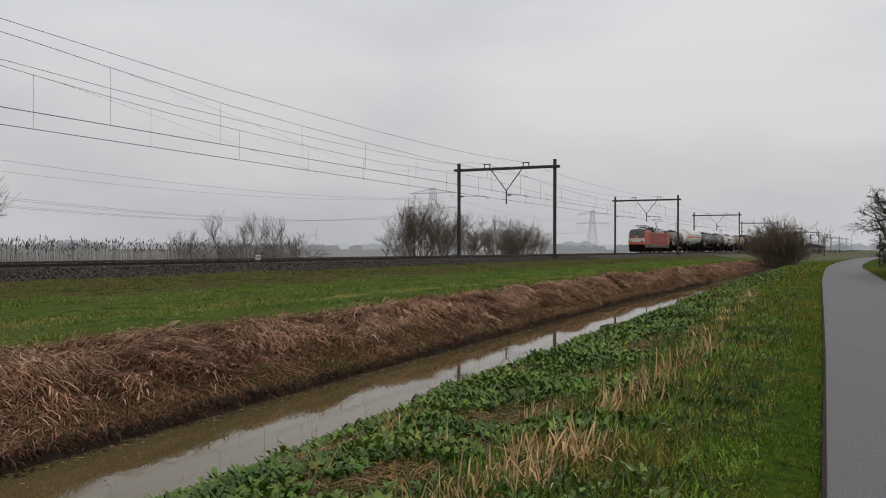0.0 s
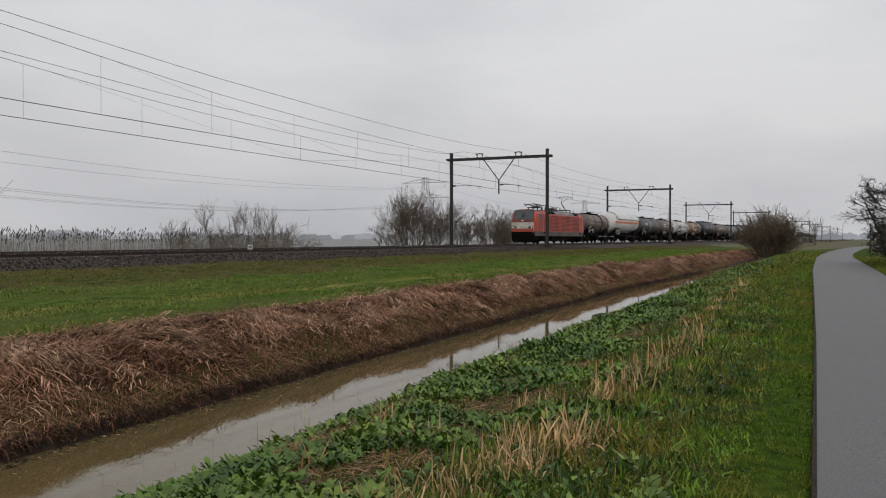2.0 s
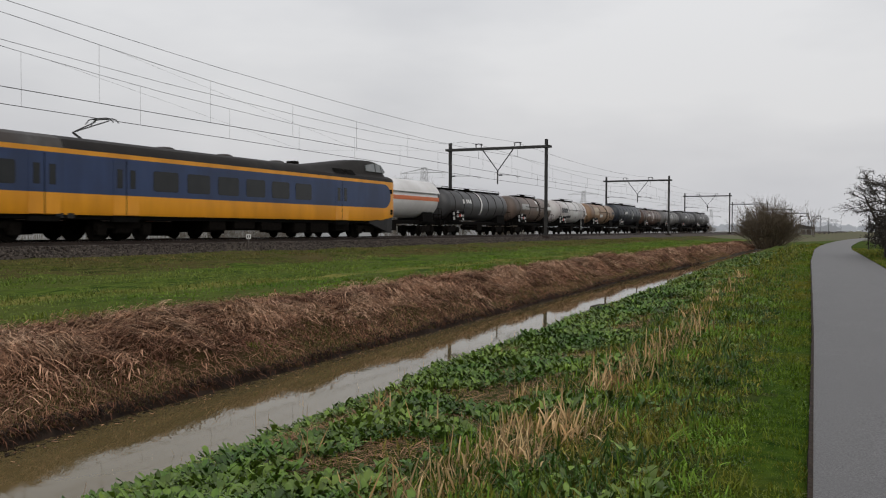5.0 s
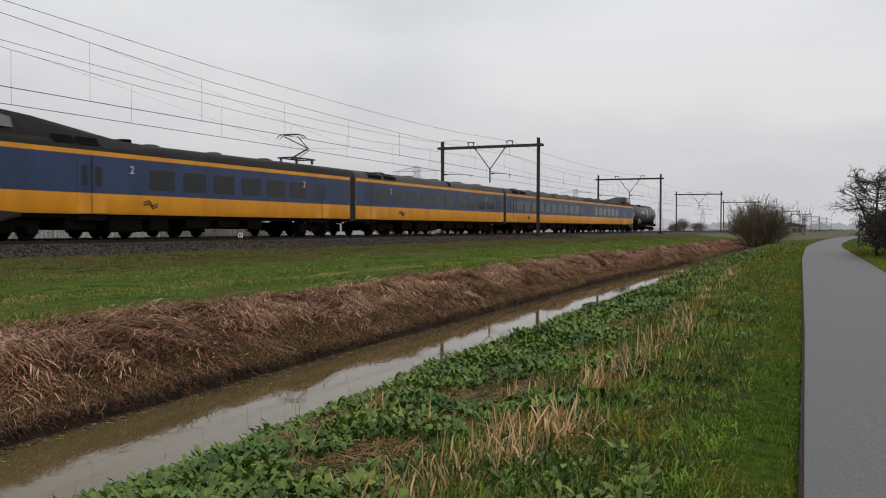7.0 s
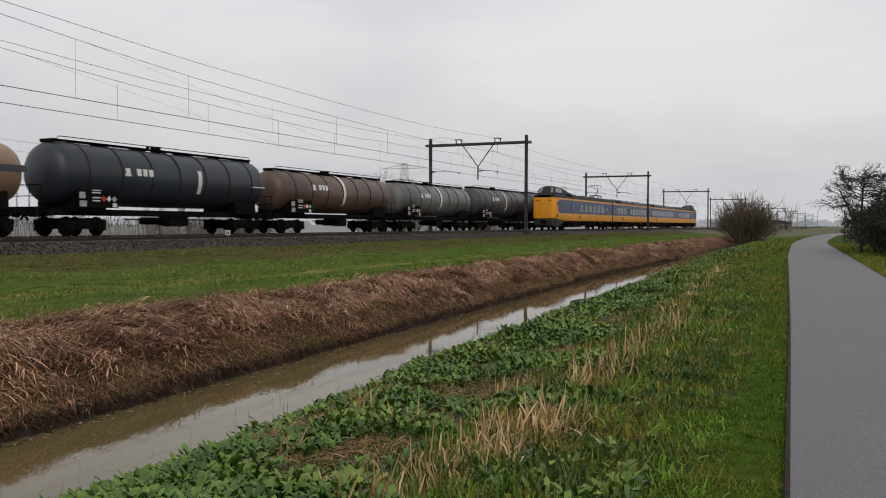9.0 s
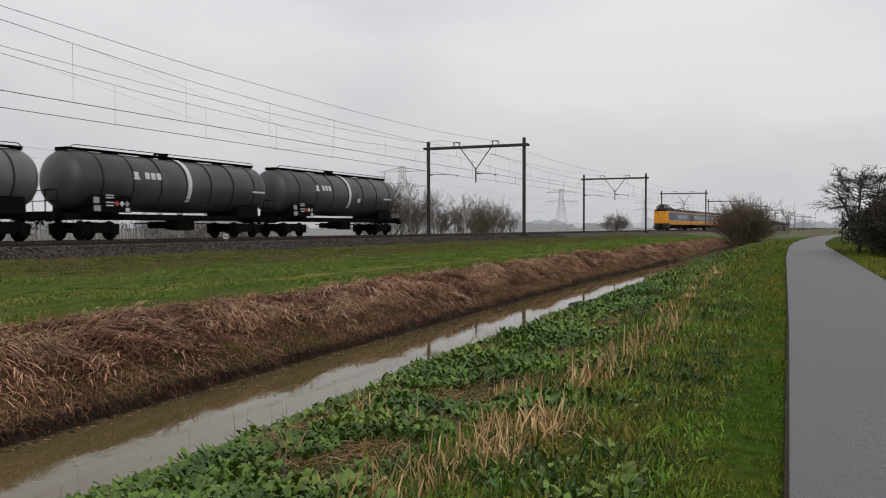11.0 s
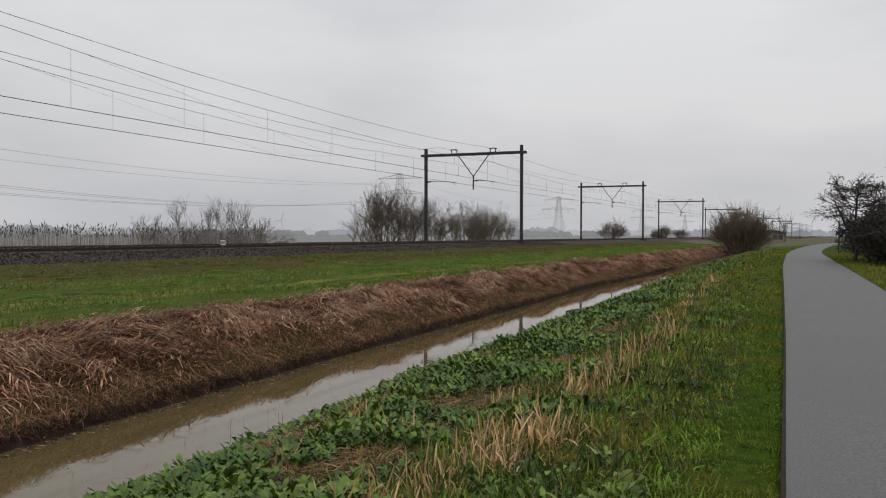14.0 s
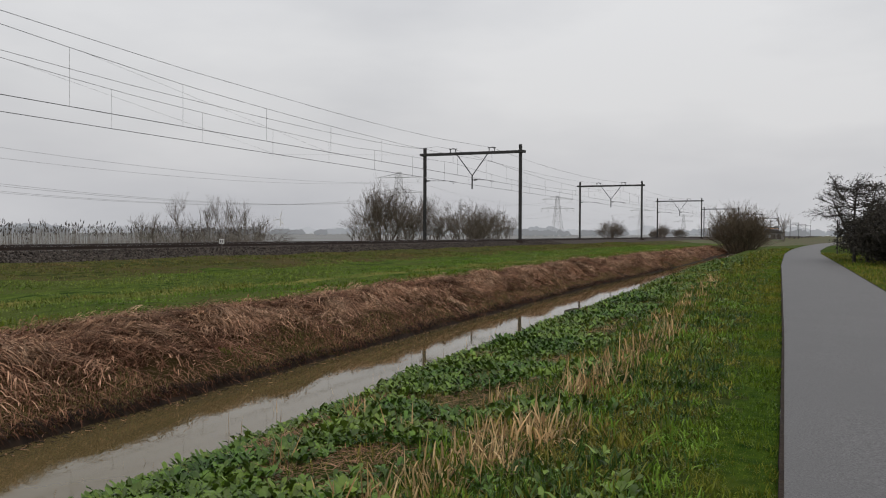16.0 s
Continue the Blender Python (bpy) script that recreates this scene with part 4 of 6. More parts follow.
ENDS = (19.5, 33.8, 51.6, 68.0, 82.1, 96.8, 111.5, 128.8, 145.7, 162.6, 179.4, 197.0)
KINDS = (
    ("weathered brown tank wagon behind the locomotive", M_TBROWN, {"r": 1.33, "zc": 2.68, "rings": 4, "marks": ((3.2, -8, 1.6, 0.7, M_TTAN), (12.6, 2, 0.9, 0.4, M_MARKG))}),
    ("white gas tank wagon with an orange stripe and sun hood", M_GASWHITE, {"gas": True, "top": False, "ladder": False, "rings": 0, "marks": ((4.6, 20, 0.7, 0.3, M_MARKG),)}),
    ("dark grey tank wagon with a white band", M_TDARK, {"band": True, "rings": 7, "marks": emblem(5.2)}),
    ("brown tank wagon with a white name board", M_TBROWN, {"rings": 4, "marks": ((4.2, 10, 2.2, 0.6, M_MARKG), (11.9, 8, 1.9, 0.38, M_MARK), (8.0, 35, 0.5, 0.4, M_MARK), (8.0, 2, 0.4, 0.4, M_MARKG))}),
    ("dusty white tank wagon with dark lettering bars", M_TWHITE, {"rings": 4, "marks": ((3.2, 6, 0.6, 0.6, M_MARKD), (4.0, 6, 0.6, 0.6, M_MARKD), (4.8, 6, 0.6, 0.6, M_MARKD), (8.6, -12, 2.0, 0.55, M_MARK), (13.0, -8, 1.1, 0.2, M_MARK), (5.8, -26, 1.8, 0.3, M_MARKD))}),
    ("tan tank wagon with a pale clean patch", M_TTAN, {"rings": 4, "marks": ((3.9, 14, 2.0, 1.1, M_TPATCH), (6.2, -12, 1.4, 0.4, M_MARK), (12.9, 8, 1.7, 0.3, M_MARKD))}),
    ("glossy slate blue tank wagon with white lettering bars", M_TNAVY, {"r": 1.5, "zc": 3.0, "rings": 7, "marks": emblem(5.8, 8) + ((10.2, -4, 0.3, 1.3, M_MARK), (15.5, -6, 1.2, 0.06, M_MARK))}),
    ("rusty brown tank wagon with a white band", M_TRUST, {"band": True, "rings": 7, "marks": emblem(5.6)}),
    ("dusty grey tank wagon with a white band", M_TGREY, {"band": True, "rings": 7, "marks": emblem(5.6)}),
    ("sooty grey tank wagon with a white band", M_TDARK, {"r": 1.47, "zc": 2.93, "band": True, "rings": 7, "marks": emblem(5.6) + ((14.8, -6, 1.2, 0.1, M_MARK),)}),
    ("last dark grey tank wagon with a white band", M_TDARK, {"r": 1.5, "zc": 2.98, "band": True, "rings": 7, "marks": emblem(5.6) + ((14.8, -6, 1.2, 0.1, M_MARK), (10.3, -14, 0.4, 0.3, M_MARK))}),
)
loco = build_loco()
goods = [(loco, 0.0)]
for (a, b), (label, shell, extra) in zip(zip(ENDS, ENDS[1:]), KINDS):
    goods.append((build_wagon(b - a, label, shell, **extra), a))


# -- the yellow and blue passenger train --
def coach_ring(y, w, zb, zc, dome=0.0):
    """One section: w half width, zb bottom, zc roof height; dome narrows the upper part."""
    hi = [(w, 3.7), (w - 0.08, 3.9)]
    if dome:
        hi += [(w - 0.2 - 0.12 * dome, 3.98 + 0.1 * dome), (0.98 - 0.04 * dome, zc - 0.32 * dome - 0.06), (0.72, zc - 0.08), (0.4, zc - 0.01), (0, zc)]
    else:
        hi += [(w - 0.22, zc - 0.2), (w - 0.5, zc - 0.09), (0.7, zc - 0.03), (0.4, zc - 0.01), (0, zc)]
    return [(w - 0.04, zb), (w, zb + 0.12), (w, 1.95)], hi


def build_coach(kind, label):
    """kind 'end': cab at y = 0, 27.9 m long; 'mid': 25.9 m long."""
    th = thing("passenger_coach", label, "coach", "passenger train")
    L = 27.9 if kind == "end" else 25.85
    W = 1.42
    if kind == "end":
        prof = [(0.0, 0.8, 1.36, 3.86, 0.2), (0.08, 1.08, 1.36, 3.9, 0.25), (0.3, 1.28, 1.36, 3.95, 0.3), (0.8, 1.38, 1.34, 4.1, 0.5), (1.2, 1.41, 1.32, 4.3, 0.7), (2.0, W, 1.22, 4.85, 1.0), (2.3, W, 1.18, 4.98, 1.0), (2.9, W, 1.12, 5.08, 1.0), (4.2, W, 1.09, 5.06, 1.0),
                (5.4, W, 1.09, 4.97, 0.9), (7.2, W, 1.09, 4.74, 0.7), (9.2, W, 1.09, 4.48, 0.35), (10.6, W, 1.09, 4.34, 0.1), (11.5, W, 1.09, 4.29, 0), (L, W, 1.09, 4.29, 0)]
    else:
        prof = [(0, W, 1.09, 4.29, 0), (L / 2, W, 1.09, 4.29, 0), (L, W, 1.09, 4.29, 0)]
    set_back = lambda y: 0.9 + 0.61 * y if y < 2.3 else y
    prof = [(set_back(p[0]) if kind == "end" else p[0],) + p[1:] for p in prof]
    low, high = Form(), Form()
    lo_r, hi_r = [], []
    for y, w, zb, zc, dome in prof:
        a, b = coach_ring(y, w, zb, zc, dome)
        side = a + [(w, 3.7)]
        lo_r.append([(x, y, z) for x, z in side] + [(-x, y, z) for x, z in side[::-1]])
        hi_r.append([(x, y, z) for x, z in b] + [(-x, y, z) for x, z in b[-2::-1]])
    smooth_edges(part("body_shell", low.skin(lo_r), M_YEL, th, "yellow body side"), 30)
    roof = smooth_edges(part("roof", high.skin(hi_r), M_DOME if kind == "end" else M_ROOFG, th, "dusty dark grey roof"), 30)
    # blue window band with the rounded start behind the cab
    for s in (1, -1):
        f = Form()
        pts = []
        if kind == "end":
            for k in range(13):
                a = radians(90 + 15 * k)
                pts.append((2.55 + 0.85 * math.cos(a), 2.73 + 0.78 * math.sin(a)))
            ring = [(L - 0.02, 1.95), (L - 0.02, 3.51)] + pts
        else:
            ring = [(0.02, 1.95), (L - 0.02, 1.95), (L - 0.02, 3.51), (0.02, 3.51)]
        f.skin([[(s * (W - 0.01), y, z) for y, z in ring], [(s * (W + 0.006), y, z) for y, z in ring]])
        part("window_band", f, M_BLUE, th, "dark blue window band")
    if kind == "end":
        wins = [21.6 - 2.13 * k for k in range(6)]
        doors = (24.0, 7.0)
        on_side(th, "side_grille", M_BLACK, 1.5, 1.85, 2.92, 3.2, W - 0.01, corner=0.06)
        on_side(th, "side_grille", M_BLACK, 1.4, 1.72, 1.5, 1.86, W - 0.02, corner=0.06)
        for y0, y1 in ((6.0, 7.0), (7.15, 8.3)):
            for s in (1, -1):
                f = Form()
                f.skin([[(s * 1.36, y, 3.93), (s * 1.2, y, 4.1 if y < 8 else 4.04), (s * 1.06, y, 4.26)] for y in (y0, y1)], closed=False, caps=False)
                part("cooling_vent", f, M_BLACK, roof)
    else:
        wins = [2.78 + 2.13 * k for k in range(10)]
        doors = (1.15, 24.05)
        for y0, y1 in ((1.6, 3.4), (3.7, 5.4)):
            for s in (1, -1):
                f = Form().skin([[(s * (W - 0.02), y, 3.8), (s * (W - 0.1), y, 4.0), (s * (W - 0.42), y, 4.21)] for y in (y0, y1)], closed=False, caps=False)
                part("cooling_vent", f, M_BLACK, roof)
        for s in (1, -1):
            part("cooling_vent", Form().skin([[(s * (W - 0.02), y, 3.8), (s * (W - 0.1), y, 4.0), (s * (W - 0.3), y, 4.16)] for y in (14.0, 14.5)], closed=False, caps=False), M_BLACK, roof)
        for y in (5.2, 9.6, 14.0, 18.4, 22.6):
            part("roof_fan", Form().tube([(0, y, 4.2), (0, y, 4.34), (0, y, 4.4)], [0.5, 0.5, 0.3], 14), M_ROOFG, roof)
    for y in wins:
        pane = on_side(th, "window", M_PANE, y, y + 1.55, 2.2, 3.1, W + 0.004, corner=0.12, depth=0.014, label="tinted train window")
    for y in doors:
        for s in (1, -1):
            for k in (0, 1):
                f = Form().box(s * (W + 0.004) - 0.012, s * (W + 0.004) + 0.012, y + 0.72 * k, y + 0.72 * k + 0.7, 1.95, 3.46)
                leaf = part("door_leaf", f, M_BLUE, th)
                part("door_window", Form().box(s * (W + 0.018) - 0.006, s * (W + 0.018) + 0.006, y + 0.72 * k + 0.2, y + 0.72 * k + 0.5, 2.25, 3.05), M_PANE, leaf)
                part("kick_panel", Form().box(s * (W + 0.004) - 0.012, s * (W + 0.004) + 0.012, y + 0.72 * k, y + 0.72 * k + 0.7, 1.12, 1.945), M_YEL, leaf)
            part("door_seam", Form().box(s * (W + 0.018) - 0.004, s * (W + 0.018) + 0.004, y + 0.69, y + 0.73, 1.12, 3.46), M_BLACK, th)
            part("door_step", Form().box(s * (W - 0.1) - 0.12, s * (W - 0.1) + 0.12, y, y + 1.42, 0.82, 1.02), M_BLACK, th)
    # class figure and plain emblem on the flank
    two = lettering("2", 0.5)
    for y in ((9.9, 22.9) if kind == "end" else (4.62, 21.7)):
        ob = new("class_figure", two)
        ob.parent = th
        if not two.materials:
            two.materials.append(M_MARK)
        ob.location = (W + 0.022, y, 2.86)
    ye = 11.0 if kind == "end" else 6.2
    f = Form()
    for dz in (0, 0.12):
        f.tube([(W + 0.012, ye - 0.42, 1.5 + dz), (W + 0.012, ye - 0.12, 1.62 + dz), (W + 0.012, ye + 0.12, 1.36 + dz), (W + 0.012, ye + 0.42, 1.5 + dz)], 0.034, 4)
    part("emblem", f, M_MARKD, th, "dark wavy emblem")
    # underframe, boxes and bogies
    f = Form()
    f.box(-1.25, 1.25, 3.2 if kind == "end" else 0.3, L - 0.3, 0.92, 1.1)
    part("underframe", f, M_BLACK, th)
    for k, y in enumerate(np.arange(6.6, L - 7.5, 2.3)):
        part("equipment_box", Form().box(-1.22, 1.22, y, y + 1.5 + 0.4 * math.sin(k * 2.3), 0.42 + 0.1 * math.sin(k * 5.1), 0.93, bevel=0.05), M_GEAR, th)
    for y in (3.9, L - 3.4):
        bogie(th, y, 2.5, 0.48)
    if kind == "end":
        f = Form()
        f.skin([[(-1.0, 0.95, 0.55), (1.0, 0.95, 0.55), (0.95, 0.92, 1.36), (-0.95, 0.92, 1.36)], [(-1.3, 1.35, 0.32), (1.3, 1.35, 0.32), (1.33, 1.3, 1.34), (-1.33, 1.3, 1.34)], [(-1.36, 2.1, 0.4), (1.36, 2.1, 0.4), (1.4, 2.1, 1.25), (-1.4, 2.1, 1.25)], [(-1.36, 4.4, 0.95), (1.36, 4.4, 0.95), (1.4, 4.4, 1.1), (-1.4, 4.4, 1.1)]])
        part("nose_skirt", f, M_SOLEDARK, th, "dark grey skirt under the nose")
        part("front_coupler", Form().box(-0.3, 0.3, 0.6, 1.4, 0.75, 1.15, bevel=0.06), M_BLACK, th)
        # cab glass on the dome
        f = Form()
        f.skin([[(-0.86, 1.66, 4.29), (0.86, 1.66, 4.29)], [(-0.74, 2.16, 4.87), (0.74, 2.16, 4.87)]], closed=False, caps=False)
        part("windscreen", f, M_CABGLASS, th)
        for s in (1, -1):
            for y0, y1, z0, z1, h0, h1 in ((1.95, 2.38, 4.3, 4.3, 4.46, 4.8), (2.45, 3.1, 4.3, 4.3, 4.82, 4.86), (3.2, 4.3, 4.3, 4.3, 4.86, 4.7)):
                f = Form()
                inset = lambda z: s * (1.13 - 0.2 * (z - 4.2))
                f.add([(inset(z0), y0, z0), (inset(z1), y1, z1), (inset(h1), y1 - 0.05, h1), (inset(h0), y0 + 0.05, h0)] + [(inset(z) - s * 0.1, y, z) for y, z in ((y0, z0), (y1, z1), (y1 - 0.05, h1), (y0 + 0.05, h0))],
                      [(0, 1, 2, 3), (7, 6, 5, 4), (0, 4, 5, 1), (1, 5, 6, 2), (2, 6, 7, 3), (3, 7, 4, 0)])
                part("cab_window", f, M_CABGLASS, th)
        part("gangway_door_seam", Form().box(-0.45, -0.43, 0.888, 0.92, 1.4, 3.6), M_BLACK, th)
        for s in (-0.75, 0.75):
            part("tail_lamp", Form().box(s - 0.12, s + 0.12, 0.88, 1.1, 3.3, 3.42), M_BLACK, th)
        for y in (12.4, 16.8, 21.0):
            part("roof_fan", Form().tube([(0, y, 4.2), (0, y, 4.34), (0, y, 4.4)], [0.45, 0.45, 0.3], 14), M_ROOFG, roof)
        f = Form().box(-0.3, 0.3, 10.6, 11.0, 4.2, 4.5, bevel=0.05)
        part("horn", f, M_BLACK, roof)
    # gangway at the coupled end
    for y0, y1 in (((L, L + 0.35),) if kind == "end" else ((-0.33, 0), (L, L + 0.33))):
        part("gangway", Form().prism([(-1.4, 0.95), (1.4, 0.95), (1.41, 3.7), (1.2, 4.05), (0.8, 4.22), (-0.8, 4.22), (-1.2, 4.05), (-1.41, 3.7)], y0, y1), M_BELLOWS, th, "black rubber gangway")
    return th


M_SOLEDARK = mat("dark_skirt", (0.02, 0.021, 0.023), (0.04, 0.041, 0.044), 3, 0.6, c=(0.025, 0.022, 0.02), spec=0.3)
end_a = build_coach("end", "yellow and blue driving coach with a raised cab dome")
mid_a = build_coach("mid", "yellow and blue intermediate coach with tinted windows")
end_b = copy_thing(end_a, pose(0, 0, 0))
mid_b = copy_thing(mid_a, pose(0, 0, 0))
pantograph(end_a, 24.2, 4.62, 6.0, 1, True)
express = [(end_a, -28.25, 0), (mid_a, 0.35, 0), (mid_b, 26.85, 0), (end_b, 80.4, 180)]


# ---- plants ----
rng = np.random.default_rng(7)


def tri_mesh(name, verts, tris, material, label="", category="", kind="stuff", slots=None):
    verts, tris = np.asarray(verts, dtype=np.float32), np.asarray(tris, dtype=np.int32)
    me = bpy.data.meshes.new(name)
    me.vertices.add(len(verts))
    me.vertices.foreach_set("co", verts.ravel())
    me.loops.add(len(tris) * 3)
    me.loops.foreach_set("vertex_index", tris.ravel())
    me.polygons.add(len(tris))
    me.polygons.foreach_set("loop_start", np.arange(0, len(tris) * 3, 3, dtype=np.int32))
    for m in material if isinstance(material, list) else [material]:
        me.materials.append(m)
    if slots is not None:
        me.polygons.foreach_set("material_index", np.asarray(slots, dtype=np.int32))
    me.update(calc_edges=True)
    return tagged(new(name, me), label, category, kind=kind)


def ribbons(base, way, length, width, droop, turn, coarse=False):
    """Blades: each a ribbon of three joints that starts at base, goes along way and bends down by droop."""
    n = len(base)
    side = np.stack([np.cos(turn), np.sin(turn), np.zeros(n)], 1) * width[:, None] / 2
    pts = []
    for s, wd in ((0.0, 1.0), (0.55, 0.8)) if coarse else ((0.0, 1.0), (0.4, 0.85), (0.75, 0.55)):
        mid = base + way * (length * s)[:, None]
        mid[:, 2] -= droop * length * s * s
        pts += [mid - side * wd, mid + side * wd]
    tip = base + way * length[:, None]
    tip[:, 2] -= droop * length
    pts.append(tip)
    v = np.stack(pts, 1).reshape(-1, 3)
    t = np.array([(0, 1, 3), (0, 3, 2), (2, 3, 4)] if coarse else [(0, 1, 3), (0, 3, 2), (2, 3, 5), (2, 5, 4), (4, 5, 6)])
    return v, (np.arange(n)[:, None, None] * (5 if coarse else 7) + t[None]).reshape(-1, 3)


def upright(x, y, z, h, w, lean, droop, coarse=False):
    n = len(x)
    a = rng.uniform(0, 2 * np.pi, n)
    tilt = np.abs(rng.normal(0, lean, n))
    way = np.stack([np.cos(a) * np.sin(tilt), np.sin(a) * np.sin(tilt), np.cos(tilt)], 1)
    return ribbons(np.stack([x, y, z], 1), way, h, w, droop * rng.uniform(0.2, 1.2, n), rng.uniform(0, np.pi, n), coarse)


def patchy(x, y, s, seed):
    return np.array([noise.noise((a * s, b * s, seed)) for a, b in zip(x, y)])


def many(fn, ys):
    return np.interp(ys, np.arange(-60, 421, 1.0), np.array([fn(v) for v in np.arange(-60, 421, 1.0)]))


M_BLADE = mat("verge_blades", (0.034, 0.075, 0.006), (0.13, 0.18, 0.018), 4, 0.5, c=(0.19, 0.172, 0.03), big=0.25, island=0.6, spec=0.2)
M_MEADOW = mat("meadow_blades", (0.045, 0.11, 0.009), (0.17, 0.265, 0.03), 1.2, 0.6, c=(0.16, 0.2, 0.04), big=0.25, island=0.4, spec=0.2, stretch=(1, 0.3, 1))
M_LAWN = mat("short_verge_grass", (0.042, 0.098, 0.006), (0.13, 0.19, 0.016), 3, 0.55, c=(0.165, 0.16, 0.02), big=0.2, island=0.35, spec=0.15)
M_STRAW = mat("dead_bank_grass", (0.095, 0.048, 0.029), (0.5, 0.3, 0.18), 2.0, 0.8, c=(0.27, 0.14, 0.084), big=0.35, island=0.55, spec=0.1)
M_PALESTRAW = mat("pale_bank_grass", (0.22, 0.125, 0.078), (0.7, 0.48, 0.32), 2.0, 0.8, c=(0.46, 0.27, 0.17), big=0.35, island=0.6, spec=0.1)
M_RUSSET = mat("rotten_bank_grass", (0.04, 0.018, 0.011), (0.22, 0.105, 0.065), 2.0, 0.85, c=(0.11, 0.05, 0.03), big=0.35, island=0.6, spec=0.1)
M_TUFT = mat("bright_tufts", (0.07, 0.15, 0.012), (0.2, 0.29, 0.035), 4, 0.5, c=(0.13, 0.23, 0.03), big=0.25, island=0.5, spec=0.15)
M_DARKTUFT = mat("dark_tufts", (0.016, 0.048, 0.006), (0.06, 0.12, 0.014), 4, 0.45, c=(0.04, 0.09, 0.012), big=0.25, island=0.5, spec=0.3)
M_YELLOW = mat("yellowed_tufts", (0.15, 0.15, 0.022), (0.3, 0.27, 0.06), 4, 0.6, c=(0.22, 0.19, 0.05), big=0.25, island=0.5, spec=0.15)
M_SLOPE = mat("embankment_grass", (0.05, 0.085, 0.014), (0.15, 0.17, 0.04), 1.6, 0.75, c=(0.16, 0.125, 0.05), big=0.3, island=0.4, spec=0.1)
M_WORN = mat("worn_strip_grass", (0.12, 0.14, 0.03), (0.24, 0.22, 0.065), 1.6, 0.75, c=(0.1, 0.14, 0.025), big=0.3, island=0.35, spec=0.1)
M_STALK = mat("dry_stalks", (0.32, 0.215, 0.1), (0.64, 0.49, 0.28), 5, 0.75, c=(0.4, 0.245, 0.115), big=0.4, island=0.5, spec=0.1)
M_OLIVE = mat("olive_bank_grass", (0.09, 0.09, 0.024), (0.23, 0.19, 0.07), 3, 0.7, island=0.4, spec=0.2)
M_LEAF = mat("broad_leaves", (0.028, 0.078, 0.008), (0.085, 0.165, 0.018), 4, 0.42, c=(0.14, 0.21, 0.03), big=0.3, island=0.5, spec=0.4)
M_REED = mat("reed_stems", (0.13, 0.11, 0.09), (0.26, 0.23, 0.19), 4, 0.8, island=0.3)
M_PLUME = mat("reed_plumes", (0.03, 0.025, 0.022), (0.08, 0.066, 0.056), 5, 0.9, island=0.3)
M_DARKTWIG = mat("dark_twigs", (0.018, 0.015, 0.013), (0.05, 0.042, 0.035), 6, 0.9, island=0.3)
M_ALDER = mat("withered_leaves", (0.02, 0.018, 0.014), (0.055, 0.045, 0.032), 6, 0.8, island=0.4)


def verge_grass():
    # between the leafy belt and the path, thick near the eye, coarser with distance
    vs, ts, ms, k = [], [], [], 0
    for y0, y1, per, h, w in ((-7, 3.4, 220, 0.13, 0.02), (3.4, 8, 3100, 0.085, 0.0075), (8, 14, 1800, 0.09, 0.011), (14, 24, 800, 0.12, 0.017), (24, 48, 340, 0.14, 0.03), (48, 110, 80, 0.16, 0.07)):
        n = int((y1 - y0) * 5.0 * per)
        y = rng.uniform(y0, y1, n)
        x = rng.uniform(-6.6, 0, n)
        keep = (x < many(path_left, y) - 0.02) & (x > many(water_near, y) + 0.35)
        x, y = x[keep], y[keep]
        edge = many(path_left, y) - x
        p = patchy(x, y, 0.9, 2.0) * 0.6 + patchy(x, y, 3.2, 4.0) * 0.9
        thin = rng.random(len(x)) < np.where(edge > 2.5, 0.25, 1.0)
        x, y, edge, p = x[thin], y[thin], edge[thin], p[thin]
        hh = h * rng.uniform(0.5, 1.5, len(x)) * np.where(edge < 0.9, 0.65, 1.0) * (1.1 + 1.4 * np.clip(p, -0.7, 0.8))
        v, t = upright(x, y, lie(x, y) - 0.01, hh, w * rng.uniform(0.6, 1.4, len(x)) * (1 + 0.5 * np.clip(p, -0.5, 0.8)), 0.8, 0.75, y0 > 7)
        vs.append(v), ts.append(t + k), ms.append(np.repeat(np.where(edge < 0.6 + 0.9 * p, 3, np.where(p < -0.5, 2, 0)), 3 if y0 > 7 else 5))
        k += len(v)
    # arching tussocks, each of one tone, closer together in the rank strip away from the path
    n = 2000
    ty = 3.6 + 32 * rng.random(n) ** 1.6
    tx = many(path_left, ty) - 0.5 - rng.random(n) * 2.2
    tone = patchy(tx, ty, 0.8, 31.0) + rng.normal(0, 0.22, n)
    for a, b, c in zip(tx, ty, tone):
        rank = 1.0 if many(path_left, b) - a > 0.9 else 0.6
        m = int(rng.uniform(24, 60))
        x, y = a + rng.normal(0, 0.07, m), b + rng.normal(0, 0.07, m)
        v, t = upright(x, y, lie(x, y) - 0.01, rng.uniform(0.1, 0.28, m) * rank, rng.uniform(0.007, 0.015, m) * (1 + 0.04 * b), 0.95, 1.0, b > 9)
        vs.append(v), ts.append(t + k), ms.append(np.full(len(t), 1 if c > 0.22 else (2 if c < -0.45 else (4 if c < -0.02 else 0))))
        k += len(v)
    tri_mesh("verge_grass", np.concatenate(vs), np.concatenate(ts), [M_BLADE, M_TUFT, M_YELLOW, M_LAWN, M_DARKTUFT], slots=np.concatenate(ms), label="lush wet green grass along the path verge", category="grass")


verge_grass()


